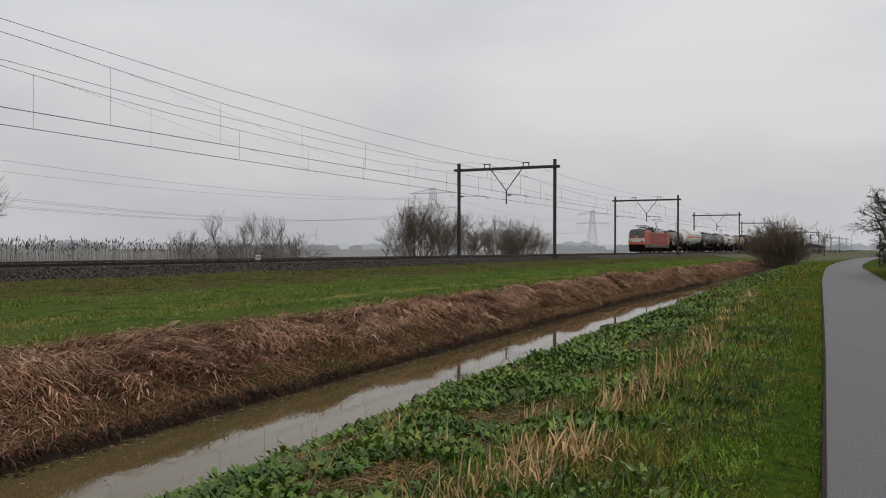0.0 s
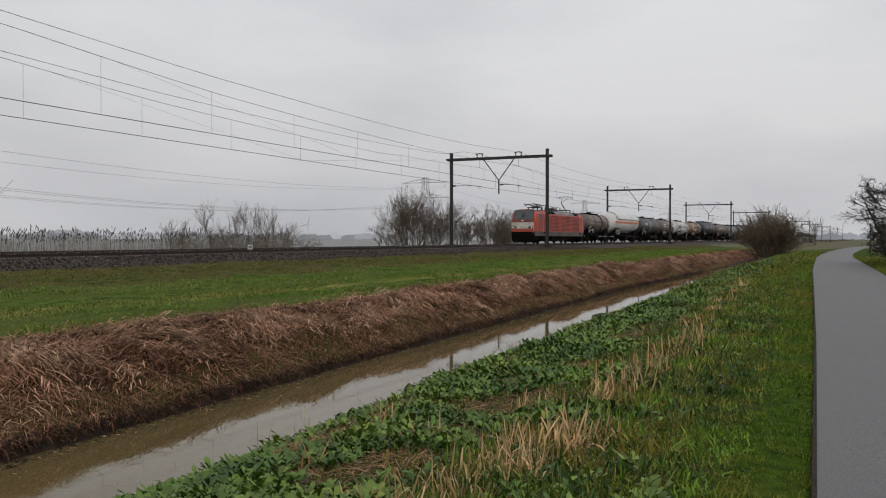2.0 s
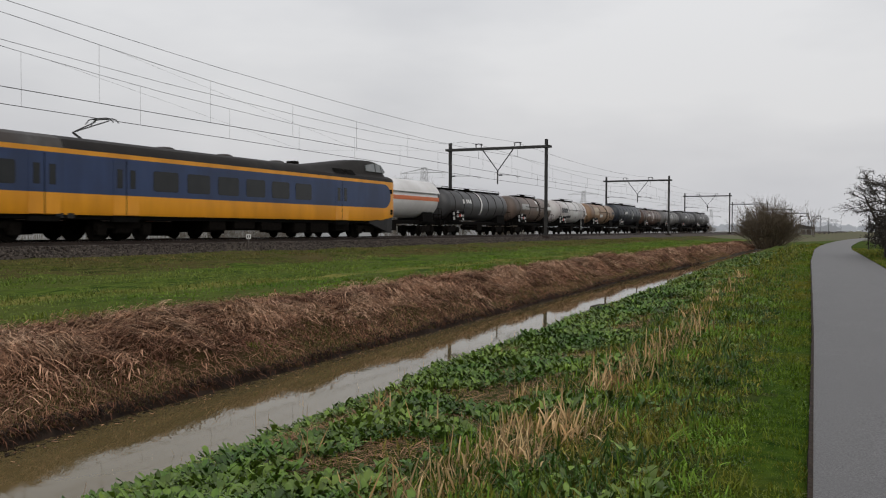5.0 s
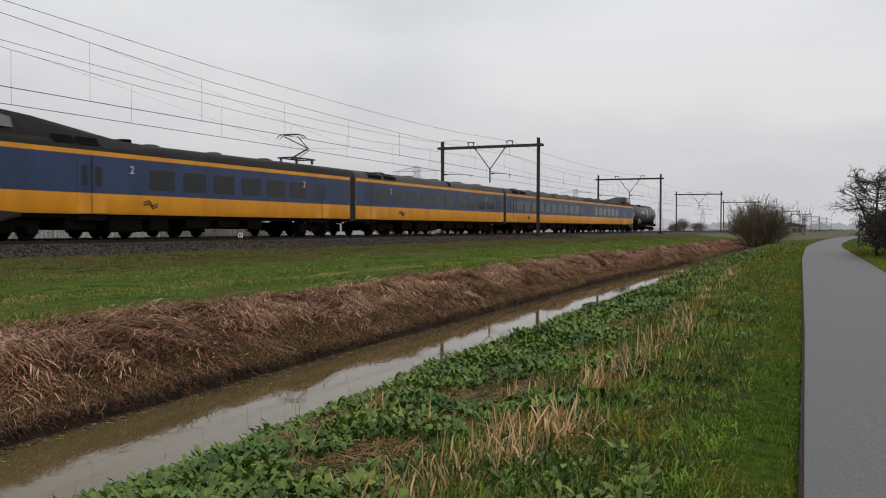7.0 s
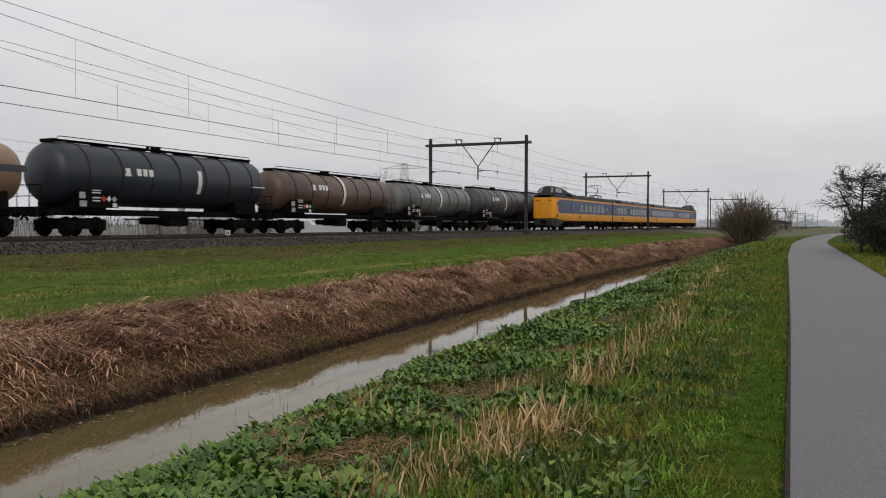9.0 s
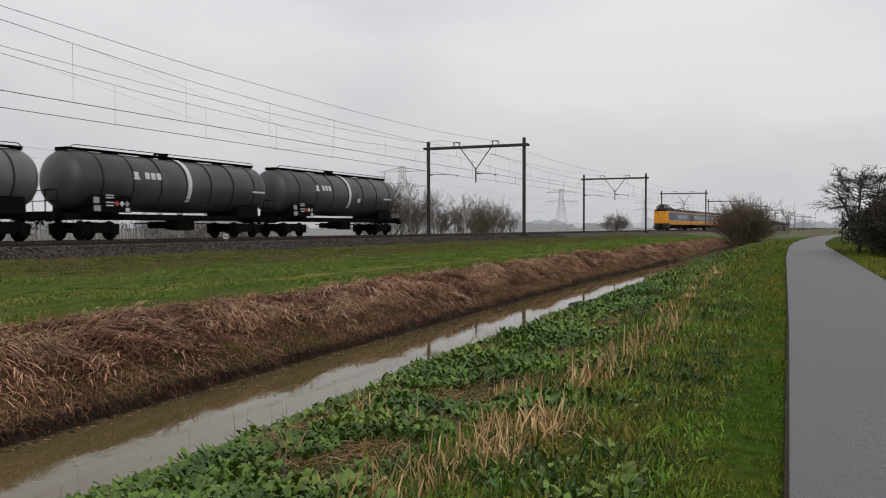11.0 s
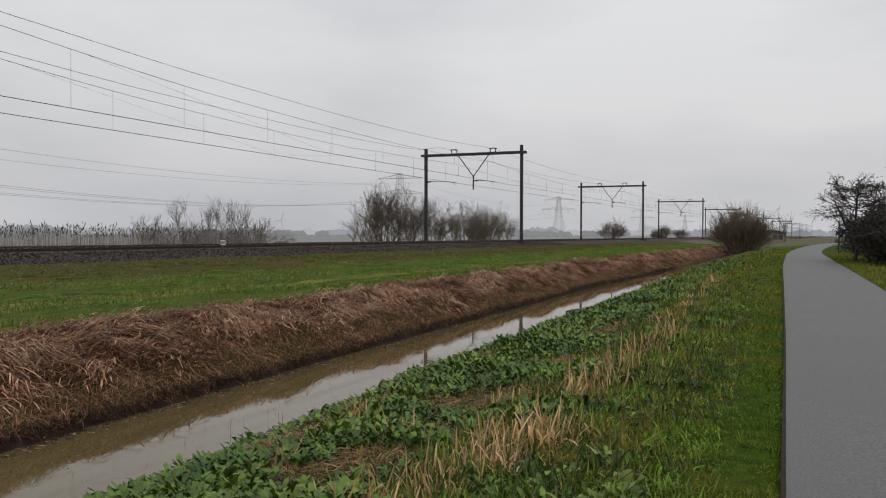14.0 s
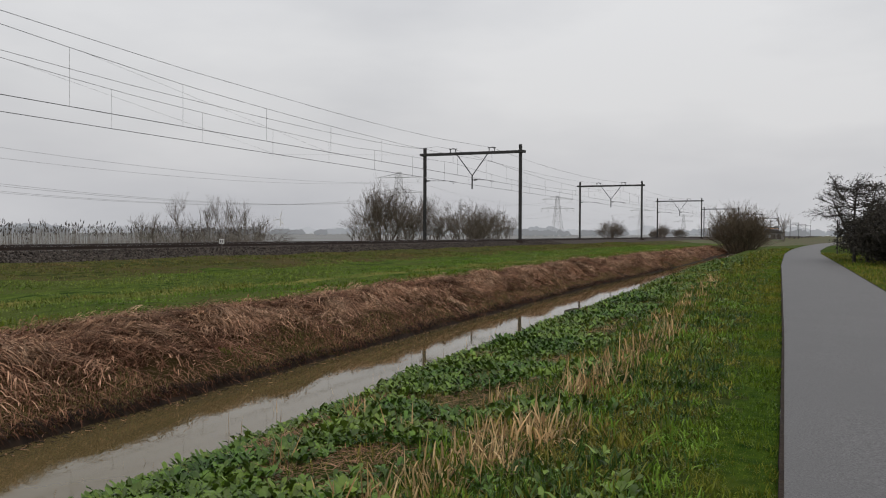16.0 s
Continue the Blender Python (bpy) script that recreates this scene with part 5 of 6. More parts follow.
def right_verge():
    n = 28000
    y = -7 + 89 * rng.random(n)
    x = many(path_right, y) + 0.03 + 7 * rng.random(n) ** 1.3
    v, t = upright(x, y, lie(x, y) - 0.01, 0.16 * rng.uniform(0.5, 1.5, n), 0.03 * rng.uniform(0.6, 1.5, n), 0.6, 0.4, True)
    tri_mesh("roadside_grass", v, t, [M_LAWN, M_YELLOW], "rough yellowish grass beside the asphalt path", "grass", slots=np.repeat(rng.random(n) < 0.3, 3))


right_verge()


def meadow():
    # dark olive embankment, green flat with a worn pale strip, ranker clumps above the bank
    n = 150000
    y = 5 + 110 * rng.random(n) ** 1.5
    x = many(water_far, y) - 2.7 - rng.random(n) * 12.6
    x = np.maximum(x, -25.0 + rng.uniform(-0.3, 0.2, n))
    p = patchy(x, y * 0.35, 0.5, 8.0) + 0.6 * patchy(x, y * 0.5, 1.7, 18.0)
    rim = np.clip(1 - (many(water_far, y) - 2.7 - x) / 2.2, 0, 1)
    h = 0.07 * rng.uniform(0.5, 1.6, n) * np.clip(1.0 + 1.3 * p + 0.9 * rim, 0.35, 3)
    v, t = upright(x, y, lie(x, y) - 0.008, h, (0.012 + 0.0009 * y) * rng.uniform(0.6, 1.6, n), 1.0, 0.55, True)
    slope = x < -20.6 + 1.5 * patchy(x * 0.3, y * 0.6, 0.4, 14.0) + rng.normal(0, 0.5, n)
    off = x + 15.1 + 0.6 * patchy(x * 0.1, y, 0.1, 15.0)
    worn = (np.abs(off) < 0.5 + 0.3 * p) & (rng.random(n) < 0.7) | (np.abs(x + 24.8) < 0.35) & (rng.random(n) < 0.5)
    rank = (rim > 0.15) & (p > -0.1) & (rng.random(n) < 0.6)
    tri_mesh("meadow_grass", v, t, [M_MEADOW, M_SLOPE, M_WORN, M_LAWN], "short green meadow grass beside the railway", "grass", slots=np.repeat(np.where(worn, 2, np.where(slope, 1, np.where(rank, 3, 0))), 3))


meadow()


def bank_straw():
    # flattened mats that swirl along the crest, and pale mops that hang down towards the water
    B, D, L, W, R, T, K = [], [], [], [], [], [], []
    tuss = 3100
    ty = 4 + 112 * rng.random(tuss) ** 1.7
    hang = patchy(ty * 0, ty, 0.33, 6.0) + rng.normal(0, 0.12, tuss)
    for heap in (13.3, 17.3, 22.0, 26.6, 34.0):
        hang += 0.55 * np.exp(-(((ty - heap) / 0.75) ** 2))
    bare = patchy(ty * 0, ty, 0.5, 26.0)
    for yy, hg, br in zip(ty, hang, bare):
        crest = water_far(yy) - 2.15
        mop = hg > 0.28 and rng.random() < 0.6
        n = int(rng.uniform(26, 70))
        low = 1.0 - 0.45 * max(0.0, br)
        if mop:
            # strands part from the middle and fall down the slope
            cx = crest + rng.uniform(0.0, 0.95)
            lock = int(rng.uniform(4, 9))
            a = rng.normal(0.1, 1.0, lock)[rng.integers(lock, size=n)] + rng.normal(0, 0.2, n)
            x, y = cx + rng.normal(0, 0.13, n), yy + rng.normal(0, 0.2, n)
            up = rng.uniform(-0.1, 0.8, n)
            ln = rng.uniform(0.14, 0.5, n)
            tall, drop = 0.24, 0.6
            tone = rng.choice((0, 1, 2), p=(0.3, 0.65, 0.05))
        else:
            # pressed flat, along the bank more than down it
            cx = crest + (rng.uniform(-0.85, 1.45 * low) if rng.random() < 0.8 else rng.uniform(-0.6, 0.2))
            flow = 1.35 * rng.choice((-1, 1)) + 1.3 * noise.noise((yy * 0.5, cx * 0.9, 0))
            x, y = cx + rng.normal(0, 0.17, n), yy + rng.normal(0, 0.3, n)
            a = flow + rng.normal(0, 0.55, 6)[rng.integers(6, size=n)] + rng.normal(0, 0.2, n)
            up = rng.uniform(-0.15, 0.35, n) + (rng.random(n) < 0.06) * 0.6
            ln = rng.uniform(0.12, 0.42, n)
            tall, drop = rng.uniform(0.03, 0.3), 0.3
            tone = rng.choice((0, 1, 2), p=(0.5, 0.24, 0.26))
        z = lie(x, y) + rng.uniform(0.01, 1.0, n) * tall * np.exp(-((x - cx) ** 2) * 12 - ((y - yy) ** 2) * 4)
        other = rng.random(n) < 0.12
        K.append(np.where(other, rng.integers(3, size=n), tone))
        D.append(np.stack([np.cos(a) * np.cos(up), np.sin(a) * np.cos(up), np.sin(up)], 1))
        B.append(np.stack([x, y, z], 1))
        L.append(ln * rng.uniform(0.8, 1.2)), R.append(drop * rng.uniform(0.4, 1.2, n) + np.maximum(up, 0) * 0.7)
        W.append(rng.uniform(0.007, 0.019, n) * (1 + yy * 0.03)), T.append(a + np.pi / 2 + rng.normal(0, 0.6, n))
    base, way, ln, dr = np.concatenate(B), np.concatenate(D), np.concatenate(L), np.concatenate(R)
    # keep the tips above the slope
    tip = base + way * ln[:, None]
    floor = lie(tip[:, 0], tip[:, 1]) + 0.012
    dr = np.minimum(dr, (tip[:, 2] - floor) / ln)
    v, t = ribbons(base, way, ln, np.concatenate(W), dr, np.concatenate(T))
    tri_mesh("dead_grass_mat", v, t, [M_STRAW, M_PALESTRAW, M_RUSSET], "matted russet dead grass hanging over the ditch bank", "dead grass", slots=np.repeat(np.concatenate(K), 5))
    # loose litter lying flat over the whole slope
    n = 70000
    y = 4 + 112 * rng.random(n) ** 1.6
    x = many(water_far, y) - 0.16 - 2.9 * rng.random(n)
    a = rng.uniform(0, 2 * np.pi, n)
    base = np.stack([x, y, lie(x, y) + rng.uniform(0.005, 0.05, n)], 1)
    ln = rng.uniform(0.08, 0.32, n)
    way = np.stack([np.cos(a), np.sin(a), np.zeros(n)], 1)
    tip = base + way * ln[:, None]
    dr = (base[:, 2] - lie(np.minimum(tip[:, 0], many(water_far, tip[:, 1]) - 0.15), tip[:, 1]) - rng.uniform(0.0, 0.06, n)) / ln
    v, t = ribbons(base, way, ln, rng.uniform(0.005, 0.011, n) * (1 + y * 0.04), dr, a + np.pi / 2 + rng.normal(0, 0.4, n), True)
    tri_mesh("grass_litter", v, t, [M_STRAW, M_RUSSET], slots=np.repeat(rng.random(n) < 0.5, 3), label="brown dead grass litter on the slope", category="dead grass")
    # short stubble low on the slope, olive and straw, with a green mossy patch
    n = 95000
    y = 4 + 80 * rng.random(n) ** 1.6
    x = many(water_far, y) - 0.1 - 1.35 * rng.random(n) ** 1.2
    p = patchy(x, y * 0.6, 0.55, 3.0)
    keep = p > -0.3
    x, y, p = x[keep], y[keep], p[keep]
    m = len(x)
    v, t = upright(x, y, lie(x, y), rng.uniform(0.03, 0.13, m), rng.uniform(0.005, 0.01, m) * (1 + y * 0.03), 0.8, 0.6, True)
    moss = (np.abs(y - 11.6) < 0.8 + 0.3 * p) & (np.abs(x - many(water_far, y) + 0.75) < 0.22)
    kind = np.where(moss, 2, np.where(rng.random(m) < 0.5 - 0.5 * p, 1, 0))
    tri_mesh("bank_grass", v, t, [M_OLIVE, M_STRAW, M_LAWN], "thin olive grass low on the ditch bank", "grass", slots=np.repeat(kind, 3))
    # dark roots and rotten blades over the waterline
    n = 9000
    y = 4 + 60 * rng.random(n) ** 1.6
    x = many(water_far, y) - 0.14 + rng.normal(0, 0.04, n) + 0.05 * patchy(y * 0, y, 1.3, 2.0)
    a = rng.normal(0, 0.9, n)
    v, t = ribbons(np.stack([x, y, lie(x, y) + rng.uniform(0.0, 0.07, n)], 1), np.stack([np.cos(a), np.sin(a), rng.uniform(-0.2, 0.5, n)], 1), rng.uniform(0.05, 0.17, n), rng.uniform(0.008, 0.02, n) * (1 + y * 0.02), rng.uniform(0.4, 1.0, n), a + np.pi / 2, True)
    tri_mesh("waterline_roots", v, t, [M_MUD, M_RUSSET], "dark wet roots and rotten grass along the waterline", "roots", slots=np.repeat(rng.random(n) < 0.35, 3))


bank_straw()


# broad-leaved plants on the near bank
def leaf(base, a, length, width, rise, sag_, wave, fine=True):
    """An oval leaf of two rows of cells on a short stalk."""
    v = []
    rows = ((0.0, 0.08), (0.38, 0.7), (0.76, 1.0), (1.0, 0.2)) if fine else ((0.1, 0.2), (0.6, 1.0), (1.0, 0.2))
    for s, wd in rows:
        out_ = length * s
        z = base[2] + rise * s * length - sag_ * length * s * s
        for side in (-1, 0, 1):
            lift = 0.0 if side == 0 else 0.16 * width * wd + wave * math.sin(9 * s + side)
            v.append((base[0] + math.cos(a) * out_ - math.sin(a) * side * wd * width / 2, base[1] + math.sin(a) * out_ + math.cos(a) * side * wd * width / 2, z + lift))
    t = []
    for j in range(len(rows) - 1):
        for i in range(2):
            p = j * 3 + i
            t += [(p, p + 1, p + 4), (p, p + 4, p + 3)]
    return v, t


def rosette(seed, fine):
    r = random.Random(seed)
    v, t = [], []
    for k in range(r.randint(8, 11) if fine else 7):
        big = 1.0 if fine else 1.3
        lv, lt = leaf((r.uniform(-0.05, 0.05), r.uniform(-0.05, 0.05), 0), k * 2.4 + r.uniform(-0.4, 0.4), r.uniform(0.05, 0.12) * big, r.uniform(0.03, 0.062) * big, r.uniform(0.2, 1.5), r.uniform(0.1, 0.9), r.uniform(0.002, 0.01), fine)
        t += [tuple(i + len(v) for i in f) for f in lt]
        v += lv
    return np.array(v), np.array(t)


ROSETTES = [rosette(k, True) for k in range(12)]
COARSE = [rosette(50 + k, False) for k in range(8)]


def scatter(x, y, z, scale, kinds):
    vs, ts, k = [], [], 0
    for i in range(len(x)):
        v, t = kinds[int(rng.integers(len(kinds)))]
        a = rng.uniform(0, 2 * np.pi)
        w = np.stack([v[:, 0] * math.cos(a) - v[:, 1] * math.sin(a), v[:, 0] * math.sin(a) + v[:, 1] * math.cos(a), v[:, 2]], 1) * scale[i] + np.array([x[i], y[i], z[i] + 0.01])
        vs.append(w), ts.append(t + k)
        k += len(w)
    return np.concatenate(vs), np.concatenate(ts)


def belt(n, y0, y1, cut):
    y = rng.uniform(y0, y1, n)
    u = rng.random(n)
    x = many(water_near, y) - 0.02 + u * (many(path_left, y) - 2.2 - many(water_near, y) + 0.3 * np.sin(y * 0.9))
    keep = (patchy(x, y, 0.75, 11.0) + 0.4 * patchy(x, y, 2.2, 12.0) > cut) & (rng.random(n) < np.where(u > 0.8, 0.5, 1.0))
    return x[keep], y[keep]


def mound(x, y):
    """How high the plants stand: heaps with hollows between them, low at the water."""
    return 0.16 * np.clip(patchy(x, y, 0.75, 11.0) + 0.5 * patchy(x, y, 1.9, 17.0), 0, 1)


def leafy_belt():
    meshes = []
    for v, t in ROSETTES:
        ob = tri_mesh("leafy_plant", v, t, M_LEAF, "", "", "")
        meshes.append(ob.data)
        bpy.data.objects.remove(ob)
    x, y = belt(5400, 3.6, 14, -0.2)
    n = 620
    ex = 4 + 26 * rng.random(n) ** 1.4
    ox = many(path_left, ex) - 0.8 - 1.5 * rng.random(n)
    on = patchy(ox, ex, 0.9, 21.0) > 0.05
    x, y = np.concatenate([x, ox[on]]), np.concatenate([y, ex[on]])
    order = np.argsort(y)
    x, y = x[order], y[order]
    rise = mound(x, y)
    z, s = np.maximum(lie(x, y), WATER_Z + 0.04) + rise * rng.random(len(x)), np.minimum(rng.uniform(0.55, 1.15, len(x)) + 1.4 * rise, 1.25)
    for i in range(290):
        ob = new("leafy_plant", meshes[int(rng.integers(len(meshes)))])
        ob.matrix_basis = Matrix.LocRotScale((x[i], y[i], z[i] + 0.01), Euler((0, 0, rng.uniform(0, 6.28))), (s[i], s[i], s[i]))
        tagged(ob, "low broad-leaved green plant on the ditch bank", "plant", "leafy plants on the bank")
    v1, t1 = scatter(x[290:], y[290:], z[290:], s[290:], ROSETTES)
    x, y = belt(4200, 14, 30, -0.2)
    rise = mound(x, y)
    v2, t2 = scatter(x, y, np.maximum(lie(x, y), WATER_Z + 0.04) + rise * rng.random(len(x)), rng.uniform(0.45, 0.95, len(x)) + 1.0 * rise, COARSE)
    x, y = belt(2600, 30, 70, 0.08)
    v3, t3 = scatter(x, y, lie(x, y), rng.uniform(0.7, 1.35, len(x)), COARSE)
    tri_mesh("leafy_ground_cover", np.concatenate([v1, v2, v3]), np.concatenate([t1, t2 + len(v1), t3 + len(v1) + len(v2)]), M_LEAF, "dense broad-leaved green plants covering the bank", "plants")
    # brown litter between the plants
    n = 26000
    y = 3.6 + 30 * rng.random(n) ** 1.5
    x = many(water_near, y) + 0.3 + rng.random(n) * 3.4
    keep = patchy(x, y, 0.75, 11.0) + 0.4 * patchy(x, y, 2.2, 12.0) < 0.05
    x, y = x[keep], y[keep]
    a = rng.uniform(0, 2 * np.pi, len(x))
    v, t = ribbons(np.stack([x, y, lie(x, y) + 0.02], 1), np.stack([np.cos(a), np.sin(a), rng.uniform(0, 0.25, len(x))], 1), rng.uniform(0.08, 0.26, len(x)), rng.uniform(0.005, 0.01, len(x)), rng.uniform(0, 0.2, len(x)), a + np.pi / 2)
    tri_mesh("plant_litter", v, t, M_STRAW, "brown dead stalks lying between the plants", "dead grass")


leafy_belt()


def dry_tufts():
    spots = ((-2.62, 4.55, 1.0), (-2.35, 4.85, 1.1), (-2.5, 5.3, 1.0), (-2.28, 5.55, 1.2), (-2.2, 5.95, 1.2), (-2.1, 6.35, 1.3), (-1.98, 6.75, 1.2), (-2.25, 7.0, 0.9), (-2.5, 6.4, 0.7),
             (-2.3, 8.6, 1.0), (-2.25, 9.1, 1.2), (-2.4, 9.6, 1.1), (-2.3, 10.3, 1.1), (-2.35, 11.1, 1.2), (-2.3, 12.0, 1.2), (-2.4, 13.2, 1.3), (-2.3, 14.3, 1.3), (-3.4, 6.6, 0.6), (-3.9, 5.6, 0.5), (-4.3, 7.4, 0.6), (-3.0, 8.0, 0.7),
             (-2.75, 17.0, 1.2), (-2.9, 20.0, 1.3), (-3.05, 23.0, 1.3), (-3.3, 27.0, 1.3), (-3.6, 31.5, 1.4))
    vs, ts, k = [], [], 0
    for x0, y0, s in spots:
        n = int(66 * s)
        x, y = x0 + rng.normal(0, 0.13, n) * s, y0 + rng.normal(0, 0.16, n) * s
        h = (0.1 + 0.36 * rng.random(n) ** 1.4) * (0.8 + 0.25 * s)
        v, t = upright(x, y, lie(x, y) - 0.01, h, rng.uniform(0.008, 0.018, n) * (1 + y0 * 0.03), 0.38, 0.6)
        vs.append(v), ts.append(t + k)
        k += len(v)
        n = int(60 * s)
        x, y = x0 + rng.normal(0, 0.2, n) * s, y0 + rng.normal(0, 0.25, n) * s
        v, t = upright(x, y, lie(x, y) - 0.01, rng.uniform(0.06, 0.2, n), rng.uniform(0.005, 0.01, n) * (1 + y0 * 0.03), 0.9, 0.6)
        vs.append(v), ts.append(t + k)
        k += len(v)
    tri_mesh("dry_grass_stalks", np.concatenate(vs), np.concatenate(ts), M_STALK, "tufts of bleached dry grass stalks on the bank", "dry grass")


dry_tufts()


def reeds():
    n = 3000
    y = 22 + 36 * rng.random(n)
    x = -41.5 - 2.8 * rng.random(n)
    z = lie(x, y)
    top = np.clip(1.72 + 0.5 * patchy(x, y, 0.6, 1.0) + rng.normal(0, 0.2, n), 1.0, 2.4)
    v, t = upright(x, y, z, top, np.full(n, 0.015), 0.07, 0.03)
    tips = v.reshape(-1, 7, 3)[:, 6]
    m = n // 2
    pv, pt = ribbons(tips[:m] - np.array([0, 0, 0.22]), np.stack([rng.normal(0, 0.2, m), rng.normal(0.12, 0.2, m), np.ones(m)], 1), rng.uniform(0.14, 0.28, m), rng.uniform(0.04, 0.075, m), rng.uniform(0, 0.25, m), rng.uniform(1.2, 1.9, m))
    tri_mesh("reed_bed", np.concatenate([v, pv]), np.concatenate([t, pt + len(v)]), [M_REED, M_PLUME], "pale winter reeds with dark plumes behind the railway", "reeds", slots=[0] * len(t) + [1] * len(pt))


reeds()


# ---- shrubs and trees ----
def grow(f, r, p, d, length, rad, depth, spread, up, tips, min_n=3):
    """A branch of three joints that forks into thinner ones."""
    pts, q = [p], p
    dd = d.copy()
    for k in range(3):
        dd = (dd + Vector((r.gauss(0, 0.16), r.gauss(0, 0.16), r.gauss(0, 0.1) + up * 0.12))).normalized()
        q = q + dd * (length / 3)
        pts.append(q)
    if depth == 0:
        f.tube((pts[0], pts[3]), (rad, rad * 0.5), 3, caps=False)
    elif depth == 1:
        f.tube((pts[0], pts[2], pts[3]), (rad, rad * 0.7, rad * 0.45), 3, caps=False)
    else:
        f.tube(pts, [rad, rad * 0.8, rad * 0.62, rad * 0.45], 4, caps=False)
    if depth == 0:
        tips.append((pts[-1], dd))
        tips.append((pts[-2], dd))
        return
    for k in range(r.randint(3, 4)):
        at = pts[r.choice((1, 2, 2, 3, 3))]
        w = Vector((r.gauss(0, 1), r.gauss(0, 1), r.gauss(0, 0.6))).normalized()
        nd = (dd + w * spread).normalized()
        grow(f, r, at, nd, length * r.uniform(0.5, 0.8), rad * 0.62, depth - 1, spread, up, tips)


def shrub(name, label, at, height, width, stems, depth, seed, material, group="", fan=0.55, up=0.6, category="shrub", spread=0.55, thick=0.05, y_width=None):
    r = random.Random(seed)
    th = thing(name, label, category, group, at)
    wood, tips = Form(), []
    for k in range(stems):
        a = r.uniform(0, 2 * math.pi)
        out_ = r.uniform(0.1, 1.0)
        p = Vector((math.cos(a) * out_ * width * 0.22, math.sin(a) * out_ * (y_width or width) * 0.22, -0.1))
        d = Vector((math.cos(a) * out_ * fan, math.sin(a) * out_ * fan, 1)).normalized()
        grow(wood, r, p, d, height * r.uniform(0.42, 0.6) * (1.1 - 0.35 * out_), thick * r.uniform(0.6, 1.1), depth, spread, up, tips)
    part("crown", wood, material, th)
    return th, tips, r


def tuft_leaves(th, tips, r, material, size, per, name="leaf_clump"):
    f = Form()
    for p, d in tips:
        for k in range(per):
            c = p + Vector((r.gauss(0, 1), r.gauss(0, 1), r.gauss(0, 0.7))) * size * 2.2
            a, b = Vector((r.gauss(0, 1), r.gauss(0, 1), r.gauss(0, 1))).normalized(), Vector((r.gauss(0, 1), r.gauss(0, 1), r.gauss(0, 1))).normalized()
            s = size * r.uniform(0.5, 1.2)
            f.add([c - a * s, c + b * s * 0.6, c + a * s, c - b * s * 0.6], [(0, 1, 2, 3)])
    return part(name, f, material, th)


def gz(x, y):
    return float(lie(np.array([x]), np.array([y]))[0])


for k, (x, y, h, w, st, dp) in enumerate(((-45, 84, 6.3, 8.5, 46, 3), (-46, 92, 5.7, 7.5, 36, 3), (-46, 100, 5.2, 7.0, 26, 3), (-48, 114, 6.0, 9, 40, 3), (-48, 123, 6.2, 9, 40, 3), (-49, 134, 5.2, 8, 22, 3), (-45, 78, 3.2, 5, 10, 3))):
    shrub("bare_shrub", "leafless grey brown willow shrub behind the railway", (x, y, gz(x, y)), h * 0.84, w, int(st * 0.85), dp + 1, 20 + k, M_TWIG, "shrubs behind the railway", fan=0.75, up=0.45, thick=0.05)
for k, (x, y, h, w, st) in enumerate(((-44, 46.5, 2.6, 3.5, 10), (-44, 50.8, 3.0, 2.6, 9), (-44.5, 54.5, 3.8, 3, 8), (-45, 58.3, 4.4, 2.6, 8), (-45, 61.5, 2.7, 3, 7))):
    shrub("bare_bush", "thin leafless bush rising from bramble", (x, y, gz(x, y)), h, w, int(st * 0.7), 4, 40 + k, M_TWIG, "bushes behind the railway", fan=0.4, up=0.8, spread=0.4, thick=0.035)
for k, (x, y, w) in enumerate(((-43, 48.5, 4), (-43.2, 52.5, 4.5), (-43.4, 56.5, 4.5), (-43.5, 60.5, 4))):
    shrub("bramble", "low brown bramble thicket behind the track", (x, y, gz(x, y)), 2.6, w, 30, 3, 60 + k, M_TWIG, "brambles", fan=1.5, up=-0.3, spread=0.9, thick=0.02)
shrub("bank_willow", "dense leafless pollard willow on the ditch bank", (-9.2, 111.5, gz(-9.2, 111.5) - 0.05), 4.8, 6.6, 130, 4, 70, M_WILLOW, fan=0.8, up=0.35, spread=0.45, thick=0.05)
th, tips, r = shrub("leaning_tree", "twiggy tree with frosted pale branches", (-50.5, 29.8, gz(-50.5, 29.8)), 7.0, 5.0, 9, 4, 71, M_TWIG, fan=0.9, up=0.3, category="tree", thick=0.1)
for k, (x, y, h, w) in enumerate(((-70, 306, 6.4, 11), (-72, 424, 6.0, 12), (-60, 150, 3.6, 3.2), (-70, 395, 3.6, 8), (-75, 500, 5.0, 12))):
    shrub("far_bush", "rounded leafless bush in the misty meadow", (x, y, gz(x, y)), h, w, 64, 3, 80 + k, M_TWIG, "far bushes", fan=0.8, up=0.1, spread=0.6, thick=0.08)
shrub("slim_tree", "slim leafless tree beside the far line", (-12.5, 330, gz(-12.5, 330)), 9, 4, 4, 3, 90, M_TWIG, fan=0.25, up=0.8, category="tree", spread=0.35, thick=0.12)


